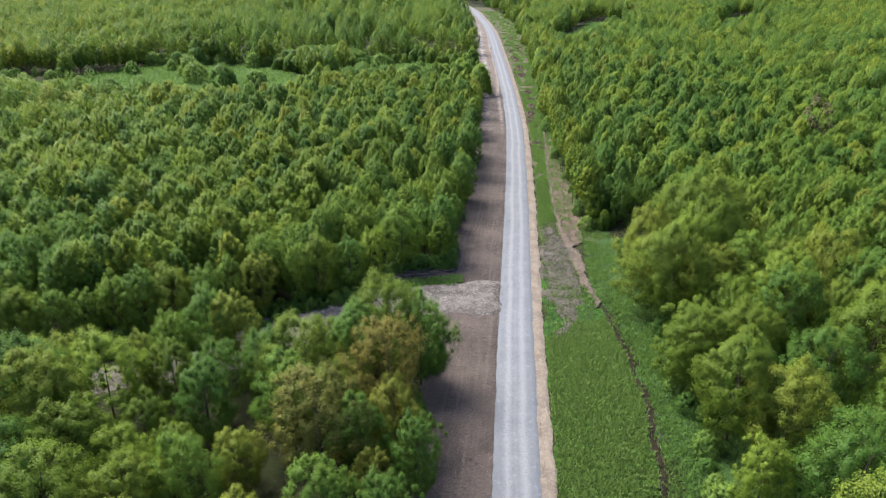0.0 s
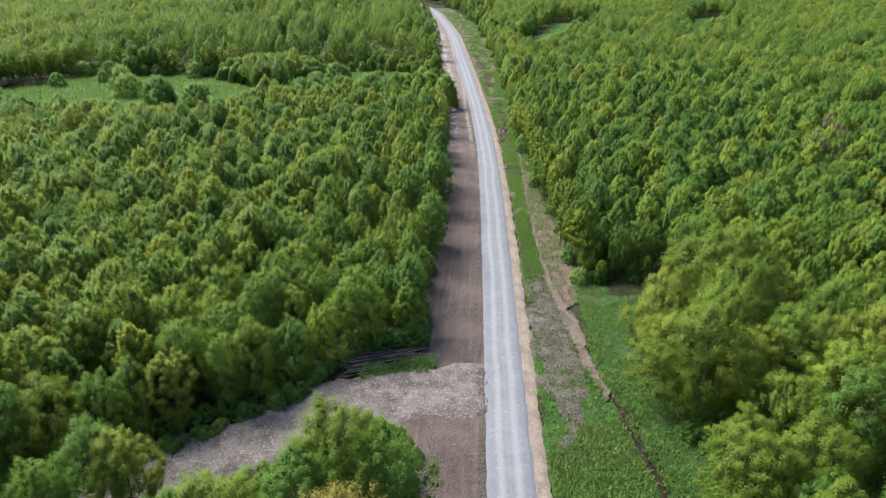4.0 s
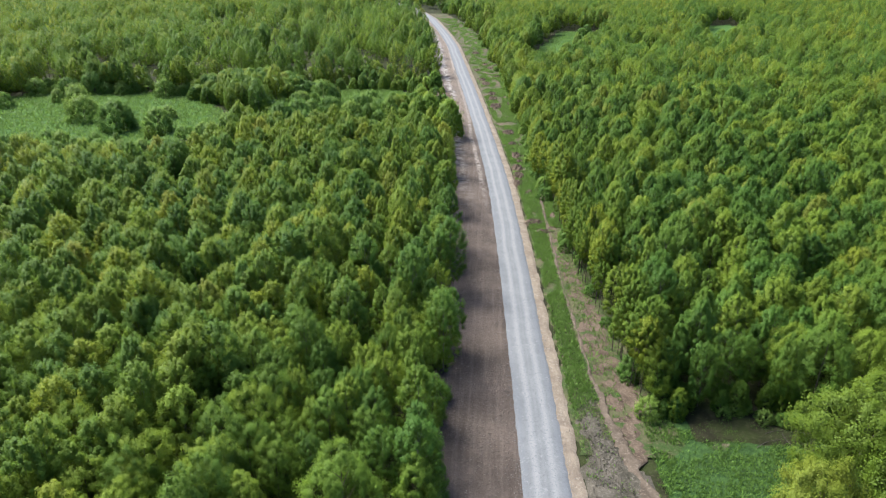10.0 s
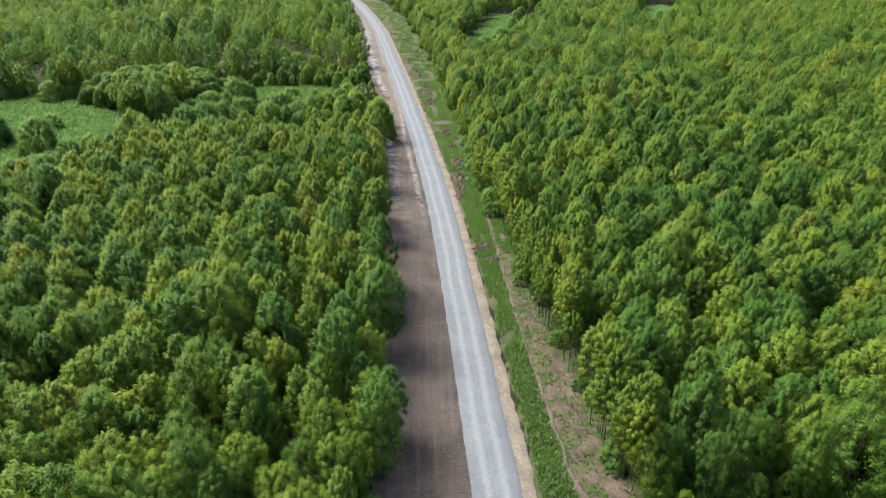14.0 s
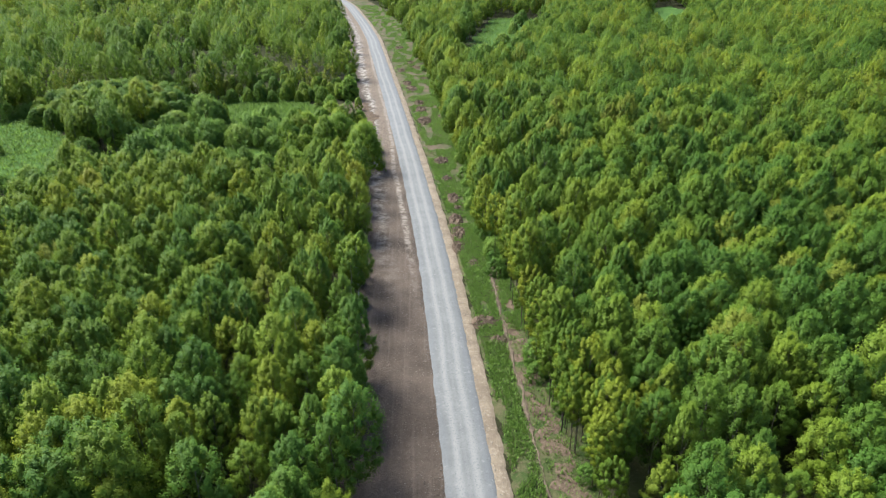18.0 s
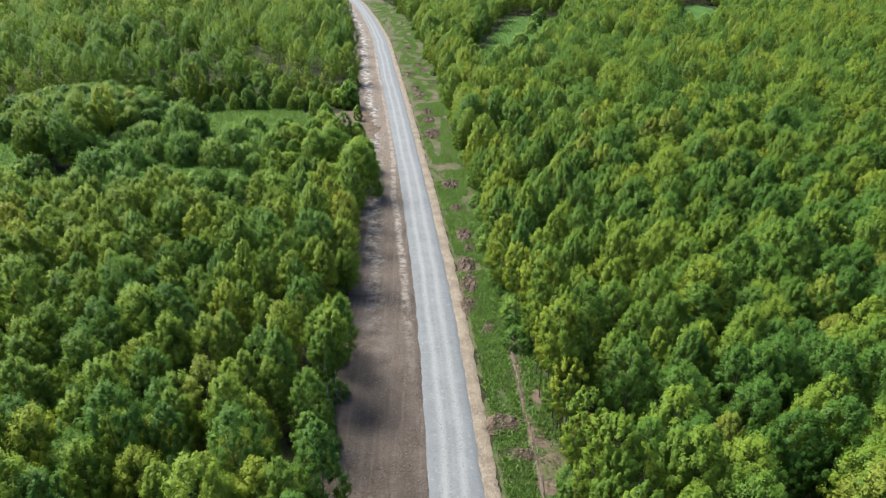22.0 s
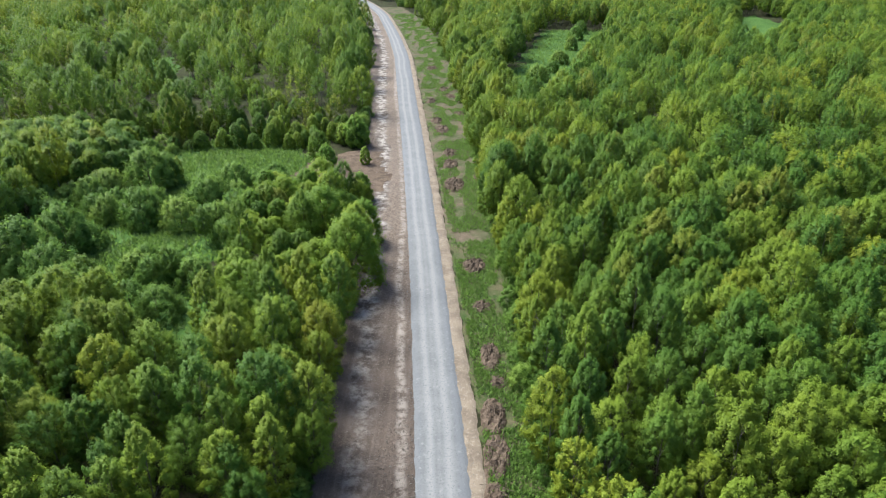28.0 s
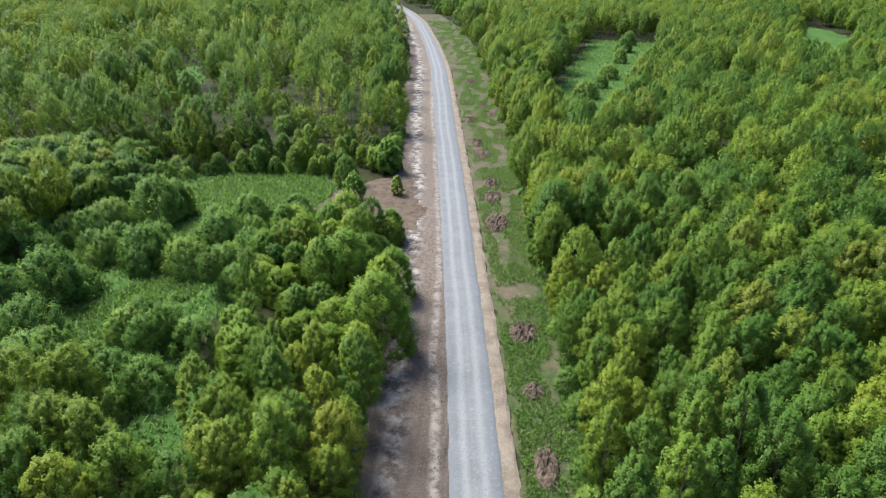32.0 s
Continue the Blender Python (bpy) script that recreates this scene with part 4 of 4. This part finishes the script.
for _ in range(70):
    x, y = rng.uniform(16, 44), rng.uniform(108, 114)
    if y < 111.8 or rng.random() < 0.4:
        continue
    ob = new("undergrowth", light_mesh("willow_bush", int(rng.integers(9))))
    ob.parent = woods
    ob.matrix_basis = standing(x, y, -0.1, rng.uniform(0.2, 0.5), 1.0)

for _ in range(20):
    ob = new("undergrowth", light_mesh("alder_bush", int(rng.integers(9))))
    ob.parent = woods
    ob.matrix_basis = standing(rng.uniform(17, 40), rng.uniform(112.5, 115.5), -0.1, rng.uniform(0.35, 0.65), rng.uniform(0.8, 1.1))


# ---- grass ----
def tufts(name, label, count, place, low, high, seed):
    """Grass tufts as one mesh of small upright blades."""
    r = np.random.default_rng(seed)
    pts = [p for p in (place(r) for _ in range(count)) if p]
    p = np.array([(x, y, z) for x, y, z in pts])
    blades, faces = [], []
    for _ in range(3):
        a = r.random(len(p)) * 6.283
        side = np.stack([np.cos(a), np.sin(a), 0 * a], 1)
        tall = r.uniform(low, high, len(p))[:, None]
        lean = np.stack([r.normal(size=len(p)) * 0.5, r.normal(size=len(p)) * 0.5, np.ones(len(p))], 1) * tall
        root = p + r.normal(size=p.shape) * (0.12, 0.12, 0)
        wide = side * tall * 0.33
        blades.append(np.stack([root - wide * 0.5, root + wide * 0.5, root + lean + wide * 0.35, root + lean - wide * 0.35], 1))
        n = np.stack([0.4 * r.normal(size=len(p)), 0.4 * r.normal(size=len(p)), np.ones(len(p))], 1)
        faces.append(n / np.linalg.norm(n, axis=1)[:, None])
    me = loose_mesh(name, np.concatenate(blades).reshape(-1, 3), [M_BLADE], puff=np.concatenate(faces), sides=4)
    tagged(new(name, me), label, "grass", kind="stuff")


def on_field(r):
    y = r.uniform(30, 90)
    x = r.uniform(gravel_right(y) + 1.5, stream(y) - 0.1 - 0.5 * r.random())
    thin = y + 4.5 * smooth_noise(x, y, 3.0, 51) - 0.9 * (x - 9)
    return (x, y, 0.05) if thin < 75 or r.random() < 0.12 else None


def on_verge(r):
    y = 86 + 440 * r.random() ** 1.45
    x = r.uniform(gravel_right(y) + 1.7, wood_edge(y) + 1.5)
    if (y < 114 + 6 * smooth_noise(x, y, 4, 9) and r.random() < (0.72 if x > gravel_right(y) + 2.2 else 0.4)) or (y < 165 and x > ditch(y) and r.random() < 0.86) or smooth_noise(x, y * 0.45, 2.6, 21) < (-0.32 if y < 185 else -0.28 if y < 270 else -0.1) or (y < 182 and abs(x - ditch(y)) < 0.4):
        return None
    bare = 0.7 - 0.22 * (x - gravel_right(y) - 1.7) + 1.3 * smooth_noise(x, y * 0.4, 3.5, 33) + (0.25 if y > 290 else 0.0)
    if y > 232 and r.random() < min(0.95, bare):
        return None
    return (x, y, 0.07)


def on_bank(r):
    x, y = r.uniform(15, 44), r.uniform(40, 113)
    return (x, y, 0.08) if x > (stream(y) + 0.2 + 0.7 * r.random() if y < 88 else ditch(y) + 1.2) and smooth_noise(x, y, 3.0, 31) > (-0.45 if y < 107 else -0.05) else None


def on_meadow(r):
    k = r.random()
    poly = MEADOWS[0 if k < 0.42 else 1 if k < 0.56 else 2 if k < 0.62 else 3 if k < 0.8 else 5] if k < 0.82 else [(-70, 213), (-68, 284), (-34, 287), (-25, 263), (-30, 240), (-36, 213)]
    x = r.uniform(min(p[0] for p in poly), max(p[0] for p in poly))
    y = r.uniform(min(p[1] for p in poly), max(p[1] for p in poly))
    return (x, y, 0.1) if inside(x, y, poly) else None


def by_logs(r):
    x, y = r.uniform(-12, -3.4), r.uniform(85.5, 91)
    return (x, y, 0.25) if abs(y - 88.2 - 0.3 * (x + 8)) < 1.3 + 0.8 * smooth_noise(x, y, 1.5, 3) else None


tufts("log_grass", "dark green grass beside the stacked poles", 1300, by_logs, 0.15, 0.4, 6)
tufts("field_grass", "lush green grass tufts beside the road", 30000, on_field, 0.14, 0.34, 1)
tufts("verge_grass", "green grass tufts on the verge", 100000, on_verge, 0.12, 0.34, 2)
tufts("bank_grass", "rough grass and herbs below the trees", 60000, on_bank, 0.13, 0.32, 3)
tufts("meadow_tufts", "tall meadow grass in tufts", 46000, on_meadow, 0.25, 0.6, 4)


# ---- stones and clods ----
def pebbles(name, label, count, place, low, high, material, seed):
    r = np.random.default_rng(seed)
    cube = np.array([(-1, 0, 0), (0, -1, 0), (1, 0, 0), (0, 1, 0), (0, 0, 1), (0, 0, -1)], float)
    tris = np.array([(0, 1, 4), (1, 2, 4), (2, 3, 4), (3, 0, 4), (1, 0, 5), (2, 1, 5), (3, 2, 5), (0, 3, 5)])
    pts = [p for p in (place(r) for _ in range(count)) if p]
    verts = np.concatenate([cube * r.uniform(0.6, 1.2, (6, 1)) * r.uniform(low, high) * (1, 1, 0.7) + p for p in pts])
    faces = (tris[None] + 6 * np.arange(len(pts))[:, None, None]).reshape(-1, 3)
    tagged(new(name, mesh_of(name, verts, faces.tolist(), material)), label, "stones", kind="stuff")


def by_gravel(r):
    y = 35 + 300 * r.random() ** 1.3
    if r.random() < 0.6:
        return (road_left(y) + r.normal() * 0.28, y, 0.17)
    return (gravel_right(y) + r.normal() * 0.25, y, 0.22)


def on_soil(r):
    y = 35 + 290 * r.random() ** 1.2
    return (r.uniform(soil_left(y) + 0.3, road_left(y) - 0.1), y, 0.13)


def on_track(r):
    y = r.uniform(60, 91)
    x = r.uniform(-40, 3)
    return (x, y, 0.3) if abs(y - np.interp(x, [-40, -30, -22, -12, 3], [60, 68, 75.5, 82, 85])) < 3.4 else None


def on_rubble(r):
    y = r.uniform(75, 116)
    return (r.uniform(8.4, ditch(y) - 0.6), y, 0.22)


M_STONE = earthy("stones", (0.10, 0.10, 0.10), (0.18, 0.18, 0.18), (0.27, 0.27, 0.27), 2.0, 9.0, 0.01)
M_CLODS = earthy("pale_clods", (0.13, 0.11, 0.095), (0.22, 0.195, 0.17), (0.36, 0.33, 0.30), 0.6, 4.0, 0.02)
pebbles("spilled_gravel", "grey gravel spilled along the road edges", 5000, by_gravel, 0.02, 0.07, M_STONE, 11)
pebbles("soil_clods", "brown clods and stones on the graded soil", 11000, on_soil, 0.03, 0.10, M_BERM, 12)
pebbles("track_stones", "pale stones on the churned side track", 6500, on_track, 0.04, 0.15, M_CLODS, 13)
pebbles("rubble_stones", "grey stones in the rubble", 3500, on_rubble, 0.03, 0.10, M_RUBBLE, 14)


# ---- felled poles by the side track ----
def pole_mesh(name, long, thick, material, sides=7, bend=0.0):
    bm = bmesh.new()
    rings = []
    for k in range(6):
        s = k / 5
        r = thick * (1 - 0.55 * s)
        rings.append([bm.verts.new((long * (s - 0.5), r * math.cos(a) + bend * math.sin(s * 3.1), r * math.sin(a) + 0.4 * bend * s)) for a in (2 * math.pi * i / sides for i in range(sides))])
    for lo, hi in zip(rings, rings[1:]):
        for i in range(sides):
            bm.faces.new((lo[i], lo[(i + 1) % sides], hi[(i + 1) % sides], hi[i]))
    bm.faces.new(rings[0][::-1]), bm.faces.new(rings[-1])
    me = bpy.data.meshes.new(name)
    bm.to_mesh(me)
    bm.free()
    me.materials.append(material)
    return me


r = random.Random(3)
poles = [pole_mesh("felled_pole", 8.5 + k * 0.7, 0.075 + 0.012 * k, M_WOOD, bend=0.12 * (k - 1.5)) for k in range(4)]
for k in range(30):
    layer, across = k // 12, (k % 12) * 0.31 + (k // 12) * 0.2
    x, y = -10.4 + 0.32 * across + r.uniform(-0.7, 0.7), 91.6 - across + r.uniform(-0.08, 0.08)
    ob = new("felled_pole", poles[k % 4])
    ob.matrix_basis = pose(x, y, 0.12 + 0.22 * layer, 0, 0, 19 + r.uniform(-5, 5) + (180 if k % 3 == 0 else 0))
    tagged(ob, "dark weathered felled pole in a loose stack", "log", "felled poles by the side track")
for x, y, a, long in ((-4.2, 88.2, 30, 3), (-5.0, 87.4, 8, 2.4), (-2.8, 90.3, 60, 2.0), (-9.0, 86.9, 15, 3.5)):
    ob = new("branch", pole_mesh("branch", long, 0.05, M_WOOD, 5, 0.15))
    ob.matrix_basis = pose(x, y, 0.3, 0, 0, a)
    tagged(ob, "thin dead branch lying on churned soil", "branch", "branches by the side track")


# ---- brushwood heaps on the verge ----
stick = [pole_mesh("stick", 1.5 + 0.5 * k, 0.028, M_BRUSH, 4, 0.12) for k in range(3)]


def brush_heap(x, y, wide, long, tall):
    ob = new("brush_heap")
    ob.location = (x, y, 0.0)
    n = 16
    verts, faces = [], []
    for j in range(n + 1):
        for i in range(n + 1):
            u, v = 2 * i / n - 1, 2 * j / n - 1
            q = max(0.0, 1 - u * u - v * v)
            px, py = u * wide, v * long
            rough = 0.75 + 0.5 * smooth_noise(px + x, py + y, 0.55, 4) + 0.35 * smooth_noise(px + x, py + y, 0.22, 9)
            verts.append((px + 0.1 * smooth_noise(px, py + y, 0.5, 1), py, tall * math.sqrt(q) * rough - 0.03))
    faces = [(j * (n + 1) + i, j * (n + 1) + i + 1, (j + 1) * (n + 1) + i + 1, (j + 1) * (n + 1) + i) for j in range(n) for i in range(n)]
    part("mound", mesh_of("mound", verts, faces, M_LITTER), ob)
    for k in range(int(9 + 3 * wide * long)):
        u, v = r.uniform(-0.8, 0.8), r.uniform(-0.8, 0.8)
        q = max(0.05, 1 - u * u - v * v)
        st = part("stick", stick[k % 3], ob)
        st.matrix_basis = pose(u * wide, v * long, tall * math.sqrt(q) * 0.8 + 0.03, r.uniform(-12, 12), r.uniform(-18, 18), r.uniform(0, 360))
    return tagged(ob, "brown heap of earth and brushwood in the grass", "brush heap", "brush heaps on the verge")


HEAPS = [(5.0, 208.8, 0.75, 2.2, 0.7), (5.6, 204.2, 0.6, 1.0, 0.5), (5.0, 199.0, 0.8, 2.2, 0.7), (5.1, 193.8, 0.8, 2.4, 0.6), (4.8, 188.6, 0.7, 1.8, 0.5), (-0.4, 273.5, 1.0, 2.8, 0.6), (-2.6, 298.0, 1.1, 3.0, 0.6),
         (4.4, 219.2, 0.8, 1.2, 0.55), (3.6, 230.0, 1.15, 1.8, 0.8), (0.5, 262.0, 1.3, 3.0, 0.8), (-0.6, 280.5, 1.0, 2.6, 0.6), (-4.2, 306.0, 1.0, 2.2, 0.6),
         (7.0, 167.0, 1.2, 1.2, 0.5), (8.0, 162.8, 0.9, 0.9, 0.4), (6.7, 183.0, 0.6, 1.0, 0.4), (-6.2, 326.0, 0.9, 2.4, 0.6),
         (1.3, 313.0, 1.2, 1.6, 0.5), (5.0, 266.0, 0.8, 1.8, 0.6), (-3.5, 340.0, 1.0, 2.5, 0.5), (-8.0, 372.0, 1.2, 3.0, 0.6), (-1.5, 332.0, 1.4, 2.0, 0.4)]
for x, y, wide, long, tall in HEAPS:
    brush_heap(x - 0.2, y, wide * 1.5, long * 1.25, tall * 1.2)

# ---- pale stems leaning out of the wood ----
stems = [pole_mesh("birch_stem", 4.6 + 0.8 * k, 0.055, M_BIRCH, 5, 0.25) for k in range(3)]
for k, (x, y) in enumerate([(9.6, 209.5), (9.9, 210.4), (9.3, 208.2), (9.0, 200.2), (8.8, 198.6), (9.2, 197.4), (7.0, 257.5), (7.2, 259.0), (5.4, 287.0)]):
    ob = new("leaning_stem", stems[k % 3])
    ob.matrix_basis = pose(x + 0.9, y, 2.15, 0, 66 + r.uniform(-8, 12), r.uniform(-35, 35))
    tagged(ob, "thin pale birch stem leaning over the verge", "stem", "leaning stems at the wood edge")
grey_stems = [pole_mesh("dead_branch", 4.6 + 0.8 * k, 0.05, M_WOOD, 5, 0.3) for k in range(3)]
for k, (x, y, a) in enumerate([(20.0, 57.0, 70), (20.3, 58.0, 110), (19.6, 60.5, 20), (17.0, 86.5, 75), (16.2, 84.0, 10), (27.0, 108.6, 25), (29.2, 109.4, 100), (31.0, 109.0, 60), (32.6, 110.6, 150), (28.4, 110.4, 10), (-20, 262, 40), (-17, 266, 100), (-24, 268, 10), (-15, 275, 60)]):
    ob = new("dead_branch", grey_stems[k % 3])
    ob.matrix_basis = pose(x, y, 0.3, 0, 0, a) @ Matrix.Diagonal((0.5, 0.8, 0.8, 1))
    tagged(ob, "bare grey branch lying on the ground", "branch", "fallen branches")

# Thin stems along the open edge of the wood.
for k in range(46):
    y = rng.uniform(116, 176)
    near_tree("tall_birch_tree", int(rng.integers(6)), standing(wood_edge(y) + rng.uniform(0.2, 2.2), y, -0.1, rng.uniform(0.62, 0.9), rng.uniform(0.9, 1.15)))
